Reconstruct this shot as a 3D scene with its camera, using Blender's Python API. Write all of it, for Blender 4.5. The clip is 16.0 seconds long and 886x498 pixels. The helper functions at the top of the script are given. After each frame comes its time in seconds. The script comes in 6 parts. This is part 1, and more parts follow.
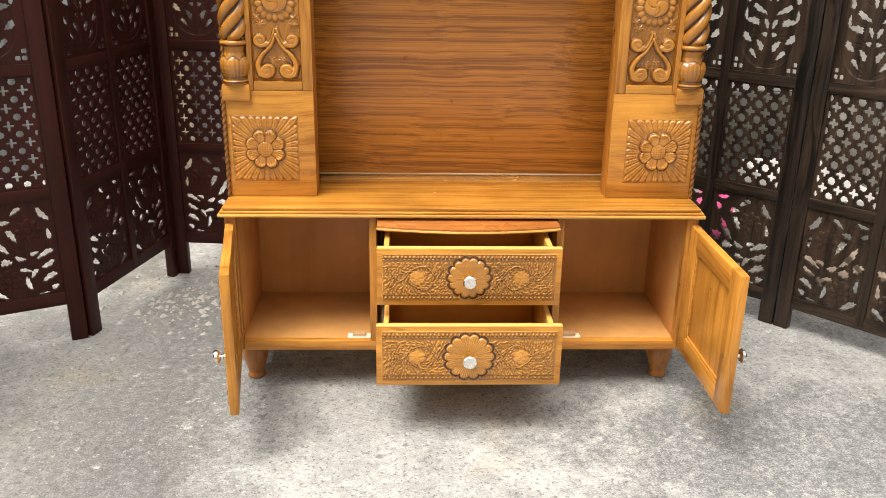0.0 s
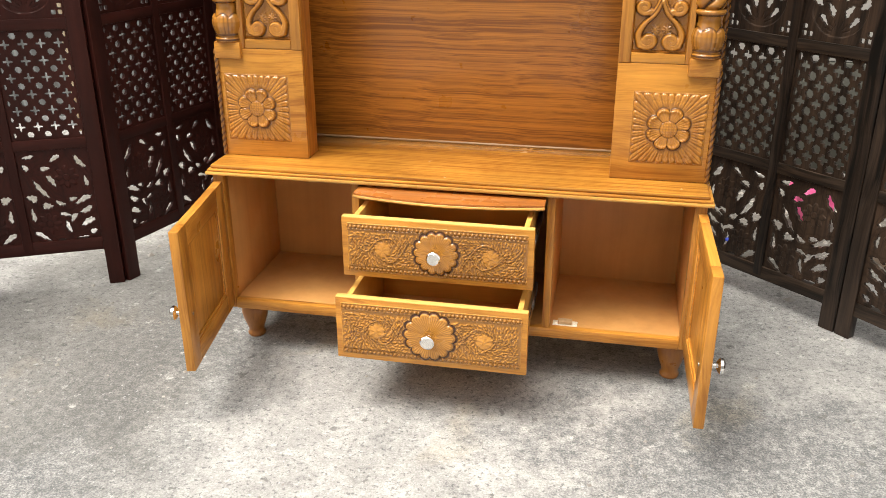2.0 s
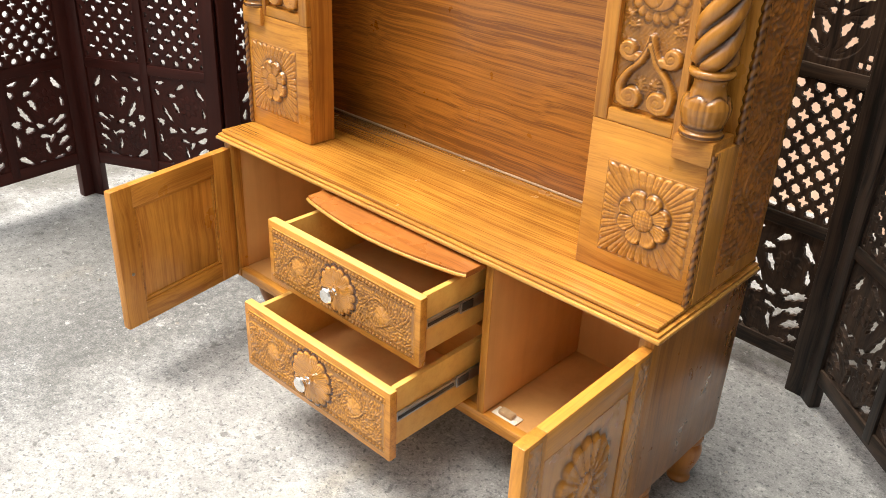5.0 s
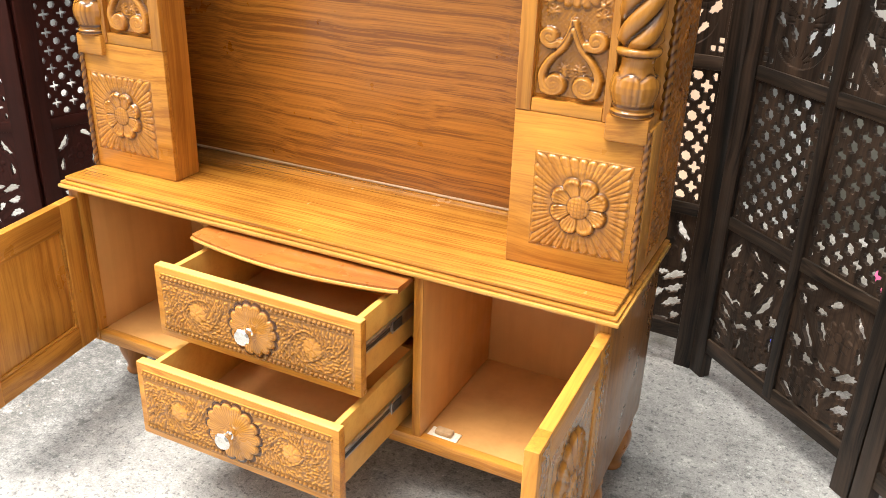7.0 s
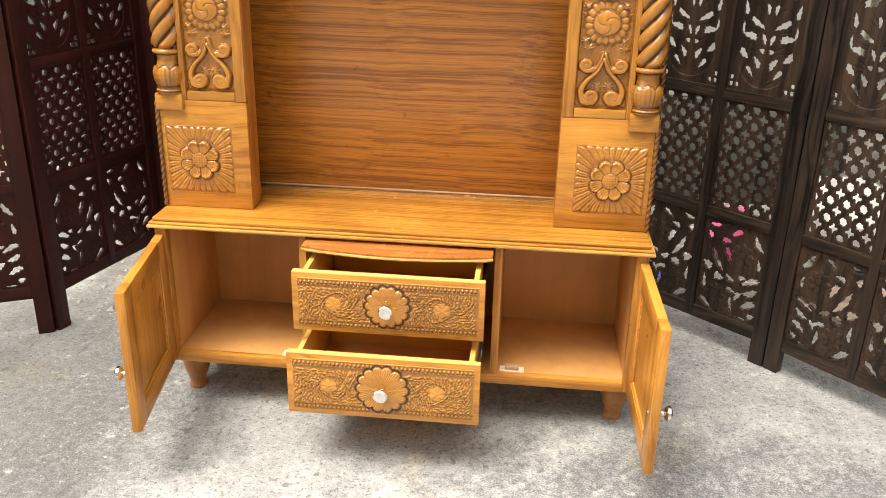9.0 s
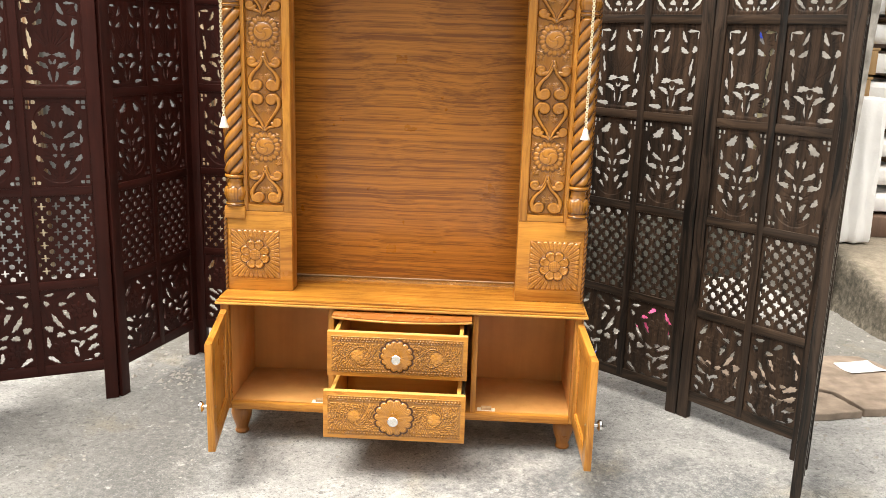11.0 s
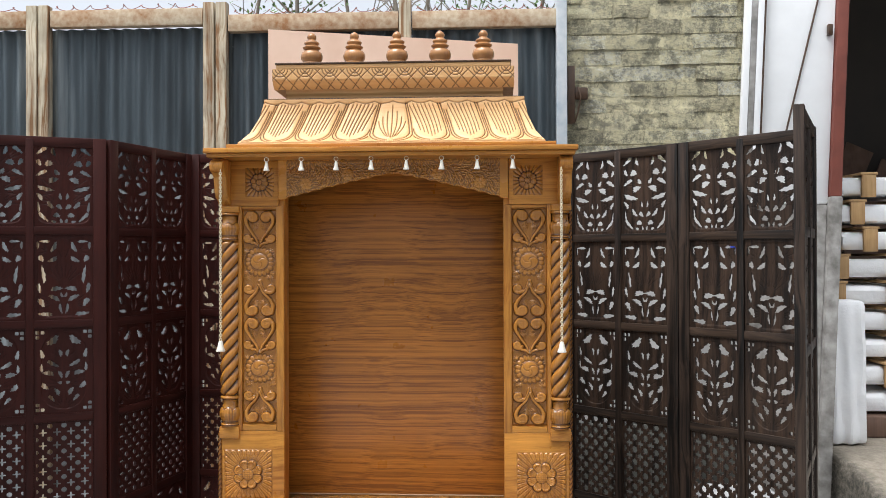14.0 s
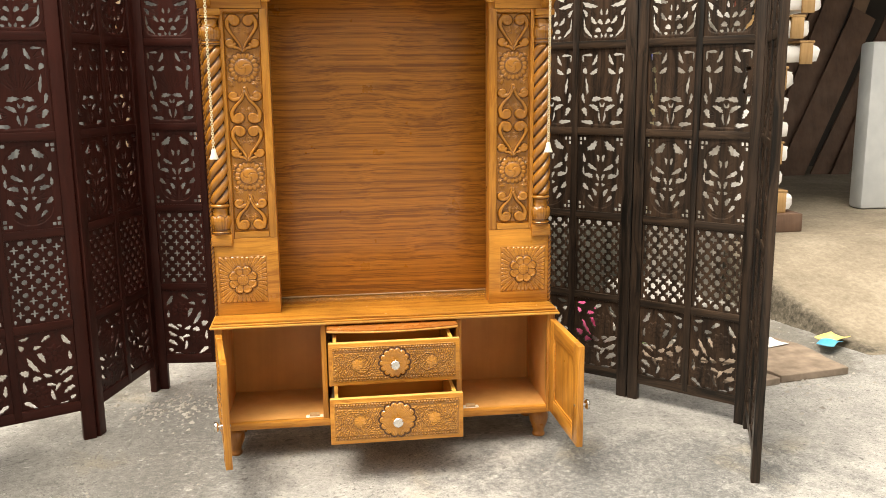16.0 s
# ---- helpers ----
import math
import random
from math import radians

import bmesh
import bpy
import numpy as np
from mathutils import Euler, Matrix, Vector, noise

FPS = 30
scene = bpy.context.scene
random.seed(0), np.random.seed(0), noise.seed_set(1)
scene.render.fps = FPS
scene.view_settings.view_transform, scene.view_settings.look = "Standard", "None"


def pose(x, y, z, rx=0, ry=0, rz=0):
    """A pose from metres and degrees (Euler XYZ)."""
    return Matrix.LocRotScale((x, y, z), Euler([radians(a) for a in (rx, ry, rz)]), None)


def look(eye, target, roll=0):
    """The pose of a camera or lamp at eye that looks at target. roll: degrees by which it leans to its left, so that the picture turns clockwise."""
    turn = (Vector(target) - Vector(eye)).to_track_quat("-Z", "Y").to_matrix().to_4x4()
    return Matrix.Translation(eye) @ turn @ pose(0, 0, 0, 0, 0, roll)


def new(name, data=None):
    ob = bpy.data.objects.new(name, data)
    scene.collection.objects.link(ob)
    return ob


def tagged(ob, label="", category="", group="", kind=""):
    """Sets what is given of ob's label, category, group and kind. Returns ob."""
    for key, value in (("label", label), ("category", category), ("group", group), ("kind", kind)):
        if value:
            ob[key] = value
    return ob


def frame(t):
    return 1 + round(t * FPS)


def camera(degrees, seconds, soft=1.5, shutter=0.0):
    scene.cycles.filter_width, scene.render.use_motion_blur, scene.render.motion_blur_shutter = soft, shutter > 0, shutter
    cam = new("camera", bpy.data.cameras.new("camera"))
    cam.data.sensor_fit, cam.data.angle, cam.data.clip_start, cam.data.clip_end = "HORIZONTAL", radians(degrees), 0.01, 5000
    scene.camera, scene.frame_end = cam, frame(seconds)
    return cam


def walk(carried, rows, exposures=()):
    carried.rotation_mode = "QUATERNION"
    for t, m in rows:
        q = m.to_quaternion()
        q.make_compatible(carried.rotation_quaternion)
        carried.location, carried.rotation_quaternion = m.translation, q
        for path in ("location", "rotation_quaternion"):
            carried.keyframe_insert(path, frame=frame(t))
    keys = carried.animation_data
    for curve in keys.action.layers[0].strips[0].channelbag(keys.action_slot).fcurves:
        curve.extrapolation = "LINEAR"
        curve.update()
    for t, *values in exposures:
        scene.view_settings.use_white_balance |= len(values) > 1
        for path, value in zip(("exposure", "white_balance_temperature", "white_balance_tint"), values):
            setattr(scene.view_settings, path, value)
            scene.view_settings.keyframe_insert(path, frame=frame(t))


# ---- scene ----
cam = camera(54.1, 16.0, soft=0.6)
PATH = [
    (0, (-0.131, -2.007, 1.166), (-0.056, -0.139, 0.458), 1.0),
    (0.5, (-0.117, -1.904, 1.153), (-0.035, -0.044, 0.424), 0.8),
    (1, (0.024, -1.914, 1.158), (-0.022, -0.058, 0.415), -0.1),
    (1.5, (0.246, -1.939, 1.174), (0.002, -0.115, 0.389), 0.9),
    (2, (0.374, -1.856, 1.154), (0.005, -0.057, 0.363), -0.1),
    (2.5, (0.508, -1.683, 1.136), (0.008, 0.063, 0.3), -1.8),
    (3, (0.67, -1.555, 1.12), (-0.029, 0.115, 0.27), -1.4),
    (5.5, (1.123, -1.026, 1.245), (-0.09, 0.263, 0.313), 2.9),
    (6, (1.11, -1.053, 1.238), (-0.089, 0.285, 0.358), 3.6),
    (6.5, (1.038, -1.073, 1.204), (-0.023, 0.385, 0.338), 4.6),
    (7, (0.858, -1.167, 1.148), (0.07, 0.469, 0.311), 1.9),
    (7.5, (0.687, -1.338, 1.193), (0.167, 0.394, 0.34), 1.6),
    (8, (0.526, -1.528, 1.182), (0.184, 0.273, 0.381), 3.0),
    (8.5, (0.339, -1.676, 1.210), (0.099, 0.145, 0.418), 2.0),
    (11, (0.247, -2.635, 1.334), (0.162, -0.693, 0.865), 1.7),
    (11.5, (0.261, -2.738, 1.379), (0.165, -0.783, 0.966), 1.3),
    (12, (0.295, -2.783, 1.392), (0.177, -0.806, 1.11), 0.9),
    (12.5, (0.302, -2.797, 1.379), (0.187, -0.808, 1.202), 0.5),
    (13, (0.315, -2.799, 1.376), (0.204, -0.805, 1.271), 0.2),
    (13.5, (0.326, -2.781, 1.373), (0.214, -0.785, 1.349), -0.1),
    (14, (0.328, -2.771, 1.367), (0.216, -0.775, 1.378), -0.2),
    (14.5, (0.29, -2.764, 1.375), (0.212, -0.766, 1.34), 0.0),
    (15, (0.092, -2.73, 1.364), (0.167, -0.741, 1.174), -0.2),
    (15.5, (-0.069, -2.739, 1.337), (0.104, -0.769, 1.039), -1.3),
    (16, (-0.191, -2.864, 1.295), (0.067, -0.918, 0.913), -0.6),
]
EXPOSURES = [(0, 0.94, 6900, 10), (3, 0.98, 6900, 10), (5.5, 1.17, 6800, 10), (6, 1.24, 6800, 10), (7, 1.4, 6800, 10), (7.5, 1.4, 6800, 10), (8, 1.32, 6900, 10), (8.5, 1.13, 7000, 10), (11, 1.1, 7000, 10), (11.5, 1.13, 6800, 10), (12, 1.12, 6300, 10), (12.5, 1.07, 6050, 10), (13, 0.83, 5980, 10), (13.5, 0.55, 5950, 10), (14.5, 0.5, 6050, 10), (15, 0.82, 6600, 10), (15.5, 0.89, 7600, 10), (16, 0.89, 7800, 10)]
walk(cam, [(t, look(eye, target, roll)) for t, eye, target, roll in PATH], EXPOSURES)

# ---- light ----
SUN_EL, SUN_ROT = radians(70.5), radians(227)
world = bpy.data.worlds.new("overcast_sky")
scene.world = world
world.use_nodes = True
wn, wl = world.node_tree.nodes, world.node_tree.links
sky = wn.new("ShaderNodeTexSky")
sky.sky_type, sky.sun_disc, sky.sun_elevation, sky.sun_rotation = "NISHITA", False, SUN_EL, SUN_ROT
sky.air_density, sky.dust_density, sky.ozone_density = 1.0, 3.0, 1.0
soft_sky = wn.new("ShaderNodeHueSaturation")
soft_sky.inputs["Saturation"].default_value = 0.06
wl.new(sky.outputs[0], soft_sky.inputs["Color"])
wl.new(soft_sky.outputs[0], wn["Background"].inputs["Color"])
wn["Background"].inputs["Strength"].default_value = 0.155
sun_data = bpy.data.lights.new("sun", "SUN")
sun_data.energy, sun_data.angle, sun_data.color = 2.8, radians(38), (1.0, 0.95, 0.87)
sun = new("sun", sun_data)
sun.matrix_basis = look((-1.3, -1.2, 5.0), (0, 0, 0))


# ---- materials ----
class Nodes:
    """A small wrapper that adds nodes to a material."""

    def __init__(self, name):
        self.mat = bpy.data.materials.new(name)
        self.mat.use_nodes = True
        self.tree = self.mat.node_tree
        self.bsdf = self.tree.nodes["Principled BSDF"]

    def put(self, to, value):
        if isinstance(value, bpy.types.NodeSocket):
            self.tree.links.new(value, to)
        else:
            to.default_value = value

    def math(self, op, a, b=0.0, clamp=False):
        n = self.tree.nodes.new("ShaderNodeMath")
        n.operation, n.use_clamp = op, clamp
        self.put(n.inputs[0], a)
        self.put(n.inputs[1], b)
        return n.outputs[0]

    def coords(self, scale=(1, 1, 1), shift=True):
        tc = self.tree.nodes.new("ShaderNodeTexCoord")
        m = self.tree.nodes.new("ShaderNodeMapping")
        m.inputs["Scale"].default_value = scale
        v = tc.outputs["Object"]
        if shift:
            info = self.tree.nodes.new("ShaderNodeObjectInfo")
            add = self.tree.nodes.new("ShaderNodeVectorMath")
            add.operation = "ADD"
            comb = self.tree.nodes.new("ShaderNodeCombineXYZ")
            r = self.math("MULTIPLY", info.outputs["Random"], 7.0)
            for i in range(3):
                self.put(comb.inputs[i], r)
            self.put(add.inputs[0], v)
            self.put(add.inputs[1], comb.outputs[0])
            v = add.outputs[0]
        self.put(m.inputs["Vector"], v)
        return m.outputs[0]

    def noise(self, vec, scale, detail=4.0, rough=0.55, distort=0.0):
        n = self.tree.nodes.new("ShaderNodeTexNoise")
        self.put(n.inputs["Vector"], vec)
        n.inputs["Scale"].default_value = scale
        n.inputs["Detail"].default_value = detail
        n.inputs["Roughness"].default_value = rough
        n.inputs["Distortion"].default_value = distort
        return n.outputs[0]

    def ramp(self, fac, stops):
        n = self.tree.nodes.new("ShaderNodeValToRGB")
        self.put(n.inputs[0], fac)
        el = n.color_ramp.elements
        while len(el) < len(stops):
            el.new(0.5)
        for e, (p, c) in zip(el, stops):
            e.position = p
            e.color = (*c, 1) if isinstance(c, tuple) else (c, c, c, 1)
        return n.outputs[0]

    def mix(self, fac, a, b, mode="MIX"):
        n = self.tree.nodes.new("ShaderNodeMix")
        n.data_type, n.blend_type = "RGBA", mode
        self.put(n.inputs[0], fac)
        for s, v in ((n.inputs[6], a), (n.inputs[7], b)):
            self.put(s, (*v, 1) if isinstance(v, tuple) else v)
        return n.outputs[2]

    def bump(self, height, strength=0.3, distance=0.002):
        n = self.tree.nodes.new("ShaderNodeBump")
        n.inputs["Strength"].default_value = strength
        n.inputs["Distance"].default_value = distance
        self.put(n.inputs["Height"], height)
        self.put(self.bsdf.inputs["Normal"], n.outputs[0])

    def finish(self, colour, rough, metal=0.0, coat=0.0, spec=0.5):
        self.put(self.bsdf.inputs["Base Color"], (*colour, 1) if isinstance(colour, tuple) else colour)
        self.put(self.bsdf.inputs["Roughness"], rough)
        self.bsdf.inputs["Metallic"].default_value = metal
        self.bsdf.inputs["Coat Weight"].default_value = coat
        self.bsdf.inputs["Coat Roughness"].default_value = 0.12
        self.bsdf.inputs["Specular IOR Level"].default_value = spec
        return self.mat


def wood(name, light, dark, axis="x", freq=60.0, spread=(0.38, 0.62), rough=0.34, coat=0.25, wave=0.25, stain_shade=False, blotch=0.35, spec=0.5, along=0.018, thin=0.28):
    """Varnished timber: streaks along an axis, blotches, pores; with the flag, an attribute adds dark polish and
    painted groove shade.
    """
    k = Nodes(name)
    across = [freq, freq, freq]
    across["xyz".index(axis)] = freq * along
    base = k.coords((1, 1, 1))
    bend = k.noise(base, 2.2, 2.0)
    vm = k.tree.nodes.new("ShaderNodeVectorMath")
    vm.operation = "MULTIPLY_ADD"
    comb = k.tree.nodes.new("ShaderNodeCombineXYZ")
    for i in range(3):
        k.put(comb.inputs[i], bend)
    k.put(vm.inputs[0], comb.outputs[0])
    lift = [wave * 0.3] * 3
    lift["xyz".index(axis)] = 0.0
    vm.inputs[1].default_value = lift
    k.put(vm.inputs[2], base)
    mp = k.tree.nodes.new("ShaderNodeMapping")
    mp.inputs["Scale"].default_value = across
    k.put(mp.inputs["Vector"], vm.outputs[0])
    streak = k.noise(mp.outputs[0], 1.0, 4.0, 0.65)
    fine = k.noise(mp.outputs[0], 4.5, 3.0, 0.6)
    both = k.math("ADD", k.math("MULTIPLY", streak, 1.0 - thin), k.math("MULTIPLY", fine, thin))
    col = k.ramp(both, [(spread[0], dark), ((spread[0] + spread[1]) / 2, tuple(0.6 * l + 0.4 * d for l, d in zip(light, dark))), (spread[1], light)])
    cloud = k.ramp(k.noise(base, 5.0, 4.0), [(0.3, 1.0 - blotch), (0.7, 1.0)])
    col = k.mix(1.0, col, cloud, "MULTIPLY")
    # carved grooves: dark polish, plus their shade put into the colour
    if stain_shade:
        at = k.tree.nodes.new("ShaderNodeAttribute")
        at.attribute_name = "stain_shade"
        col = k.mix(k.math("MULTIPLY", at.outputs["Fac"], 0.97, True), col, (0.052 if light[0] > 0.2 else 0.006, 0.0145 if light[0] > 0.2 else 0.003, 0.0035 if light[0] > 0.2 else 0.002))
    worn = k.ramp(k.noise(base, 14.0, 5.0), [(0.3, rough * 0.8), (0.75, rough * 1.3)])
    k.bump(k.math("ADD", both, k.math("MULTIPLY", k.noise(base, 60.0, 3.0), 0.6)), 0.2, 0.0012)
    return k.finish(col, worn, 0.0, coat, spec)


TEAK_L, TEAK_D = (0.71, 0.318, 0.053), (0.42, 0.152, 0.022)
teak_x = wood("teak_grain_across", TEAK_L, TEAK_D, "x", 70, coat=0.16, rough=0.33, spec=0.4)
teak_z = wood("teak_grain_upright", TEAK_L, TEAK_D, "z", 60, coat=0.14, rough=0.34, spec=0.4)
teak_y = wood("teak_grain_deep", TEAK_L, TEAK_D, "y", 60, coat=0.14, rough=0.34, spec=0.4)
teak_carved = wood("carved_teak", (0.66, 0.280, 0.040), (0.42, 0.152, 0.019), "z", 45, (0.3, 0.65), 0.24, 0.5, stain_shade=True, spec=0.5)
teak_carved_x = wood("carved_teak_across", (0.79, 0.355, 0.060), (0.57, 0.232, 0.032), "x", 45, (0.3, 0.65), 0.27, 0.4, stain_shade=True, spec=0.5)
teak_turned = wood("glossy_turned_teak", (0.60, 0.255, 0.036), (0.36, 0.130, 0.016), "z", 45, (0.3, 0.65), 0.24, 0.55, stain_shade=True, spec=0.5)
teak_side_carved = wood("reddish_carved_side", (0.60, 0.225, 0.036), (0.38, 0.120, 0.018), "z", 50, (0.3, 0.66), 0.28, 0.35, stain_shade=True, spec=0.5)
teak_pale = wood("pale_unvarnished_teak", (0.84, 0.51, 0.22), (0.70, 0.37, 0.135), "x", 40, (0.3, 0.7), 0.5, 0.05, stain_shade=True, blotch=0.2)
teak_side = wood("teak_side_veneer", (0.44, 0.18, 0.036), (0.22, 0.08, 0.016), "z", 75, (0.36, 0.62), 0.3, 0.3)
veneer_top = wood("striped_worktop_veneer", (0.66, 0.30, 0.048), (0.36, 0.132, 0.018), "x", 170, (0.41, 0.59), 0.22, 0.45, 0.04, along=0.008)
veneer_back = wood("dark_striped_back_veneer", (0.55, 0.213, 0.032), (0.25, 0.086, 0.0145), "x", 88, (0.42, 0.58), 0.33, 0.20, 0.17, blotch=0.10, along=0.0034, thin=0.42)
tray_red = wood("reddish_tray_veneer", (0.50, 0.175, 0.036), (0.30, 0.092, 0.018), "x", 70, (0.36, 0.64), 0.28, 0.35)
inner_ply = wood("brown_sprayed_interior", (0.74, 0.385, 0.130), (0.62, 0.310, 0.095), "z", 14, (0.3, 0.7), 0.5, 0.05, blotch=0.25)
drawer_ply = wood("pale_drawer_board", (0.74, 0.42, 0.10), (0.60, 0.31, 0.065), "x", 40, (0.3, 0.7), 0.42, 0.1, blotch=0.15)
mahogany = wood("dark_red_mahogany", (0.062, 0.0145, 0.0105), (0.028, 0.0075, 0.006), "z", 50, (0.3, 0.68), 0.44, 0.0, stain_shade=True, spec=0.20)
mahogany_carved = wood("carved_red_mahogany", (0.066, 0.0155, 0.0112), (0.030, 0.0078, 0.006), "z", 50, (0.3, 0.68), 0.44, 0.0, stain_shade=True, spec=0.20)
walnut_carved = wood("carved_brown_walnut", (0.098, 0.060, 0.040), (0.020, 0.0145, 0.0115), "z", 45, (0.40, 0.70), 0.42, 0.0, stain_shade=True, spec=0.20)
walnut = wood("dark_brown_walnut", (0.088, 0.057, 0.040), (0.010, 0.0085, 0.0075), "z", 45, (0.42, 0.72), 0.38, 0.0, stain_shade=True, spec=0.24)
walnut_across = wood("dark_brown_walnut_across", (0.100, 0.064, 0.043), (0.014, 0.011, 0.009), "x", 45, (0.40, 0.72), 0.38, 0.0, stain_shade=True, spec=0.24)
mahogany_across = wood("dark_red_mahogany_across", (0.062, 0.0145, 0.0105), (0.028, 0.0075, 0.006), "x", 50, (0.3, 0.68), 0.44, 0.0, stain_shade=True, spec=0.20)
rough_timber = wood("peeling_cream_gate_timber", (0.62, 0.54, 0.39), (0.26, 0.13, 0.05), "z", 26, (0.42, 0.56), 0.85, 0.0, blotch=0.45)
crate_wood = wood("pale_crate_pine", (0.62, 0.40, 0.18), (0.42, 0.24, 0.10), "z", 40, (0.3, 0.7), 0.65, 0.0)
pale_board = wood("weathered_tan_board", (0.30, 0.19, 0.12), (0.19, 0.115, 0.075), "z", 14, (0.3, 0.7), 0.7, 0.0)
board_brown = wood("dark_leaning_boards", (0.21, 0.125, 0.085), (0.13, 0.075, 0.052), "z", 12, (0.3, 0.7), 0.7, 0.0)


def plain(name, c1, c2, scale=20.0, rough=0.5, metal=0.0, bump=0.2, depth=0.002, coat=0.0):
    k = Nodes(name)
    v = k.coords()
    a, b = k.noise(v, scale, 5.0), k.noise(v, scale * 0.12, 3.0)
    f = k.math("ADD", k.math("MULTIPLY", a, 0.5), k.math("MULTIPLY", b, 0.5))
    k.bump(a, bump, depth)
    return k.finish(k.ramp(f, [(0.35, c1), (0.65, c2)]), k.ramp(a, [(0.3, rough * 0.8), (0.7, min(1.0, rough * 1.2))]), metal, coat)


chrome = plain("polished_chrome", (0.78, 0.76, 0.72), (0.9, 0.88, 0.85), 30, 0.12, 1.0, 0.02)
steel = plain("zinc_plated_steel", (0.30, 0.30, 0.31), (0.48, 0.48, 0.48), 60, 0.35, 1.0, 0.1)
brass = plain("pale_brass", (0.78, 0.66, 0.42), (0.92, 0.83, 0.60), 60, 0.35, 0.25, 0.1)
bell_white = plain("silvery_white_metal", (0.84, 0.78, 0.64), (0.92, 0.88, 0.78), 80, 0.35, 0.0, 0.1)
catch_plastic = plain("tan_plastic", (0.36, 0.22, 0.10), (0.62, 0.45, 0.27), 60, 0.4, 0.0, 0.1)
dark_trim = plain("dark_polish_line", (0.05, 0.026, 0.013), (0.085, 0.045, 0.022), 40, 0.35, 0.0, 0.1)
white_wrap = plain("white_foam_wrap", (0.84, 0.85, 0.86), (0.93, 0.93, 0.93), 9, 0.5, 0.0, 0.6, 0.02)
grey_foam = plain("bluish_foam_roll", (0.56, 0.61, 0.65), (0.72, 0.76, 0.79), 7, 0.6, 0.0, 0.6, 0.01)
mossy_plinth = plain("damp_mossy_plinth", (0.035, 0.036, 0.030), (0.095, 0.095, 0.08), 7, 0.9, 0.0, 0.5, 0.006)
dusty_foam = plain("dusty_foam_wrap", (0.27, 0.27, 0.268), (0.42, 0.42, 0.415), 12, 0.6, 0.0, 0.6, 0.01)
grey_plaster = plain("dusty_grey_plaster", (0.36, 0.355, 0.34), (0.58, 0.57, 0.55), 5, 0.85, 0.0, 0.4, 0.004)
white_plaster = plain("whitewashed_plaster", (0.82, 0.82, 0.81), (0.92, 0.92, 0.91), 6, 0.8, 0.0, 0.4, 0.004)
red_oxide = plain("red_oxide_steel", (0.17, 0.045, 0.03), (0.26, 0.075, 0.05), 12, 0.6, 0.0, 0.3)
rust_iron = plain("rusty_iron_beam", (0.34, 0.16, 0.06), (0.66, 0.56, 0.40), 30, 0.85, 0.0, 0.6, 0.004)
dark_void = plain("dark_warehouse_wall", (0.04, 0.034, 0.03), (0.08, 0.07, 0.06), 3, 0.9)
stone_slab = plain("reddish_stone_slab", (0.15, 0.115, 0.088), (0.40, 0.32, 0.255), 16, 0.88, 0.0, 0.8, 0.008)
paper_white = plain("crumpled_white_paper", (0.72, 0.74, 0.78), (0.85, 0.85, 0.86), 15, 0.7)
packet_yellow = plain("yellow_packet", (0.75, 0.62, 0.15), (0.82, 0.75, 0.35), 30, 0.35)
packet_blue = plain("blue_packet", (0.05, 0.35, 0.55), (0.12, 0.5, 0.7), 30, 0.35)
pink_cloth = plain("pink_plastic_bag", (0.75, 0.06, 0.25), (0.9, 0.2, 0.42), 20, 0.4)
blue_bit = plain("blue_plastic", (0.02, 0.06, 0.5), (0.05, 0.1, 0.7), 20, 0.4)
pink_ply = plain("raw_plywood_sheet", (0.75, 0.49, 0.345), (0.85, 0.60, 0.45), 7, 0.7, 0.0, 0.2)
bark = plain("grey_bark", (0.16, 0.13, 0.10), (0.30, 0.26, 0.2), 20, 0.9, 0.0, 0.6)
leaf_green = plain("leaf_green", (0.07, 0.13, 0.03), (0.14, 0.22, 0.06), 6, 0.6)


def corrugated_material():
    k = Nodes("weathered_corrugated_iron")
    v = k.coords((1, 1, 1), False)
    long = k.coords((9, 9, 0.7), False)
    a = k.noise(long, 1.0, 5.0)
    col = k.ramp(a, [(0.3, (0.030, 0.039, 0.044)), (0.55, (0.080, 0.100, 0.112)), (0.72, (0.20, 0.225, 0.23))])
    sep = k.tree.nodes.new("ShaderNodeSeparateXYZ")
    k.put(sep.inputs[0], v)
    # paler towards the foot, with an uneven upper edge
    pale_height = k.math("ADD", sep.outputs[2], k.math("MULTIPLY", k.noise(v, 4.0, 5.0, 0.65), 0.7))
    col = k.mix(k.ramp(k.math("DIVIDE", pale_height, 3.0), [(0.68, 0.55), (0.735, 0.0)]), col, (0.30, 0.31, 0.31))
    chips = k.ramp(k.noise(v, 16.0, 6.0, 0.7), [(0.69, 0.0), (0.73, 1.0)])
    col = k.mix(k.math("MULTIPLY", chips, 0.5), col, (0.42, 0.43, 0.41))
    k.bump(k.noise(v, 30.0, 4.0), 0.3)
    return k.finish(col, 0.5, 0.25)


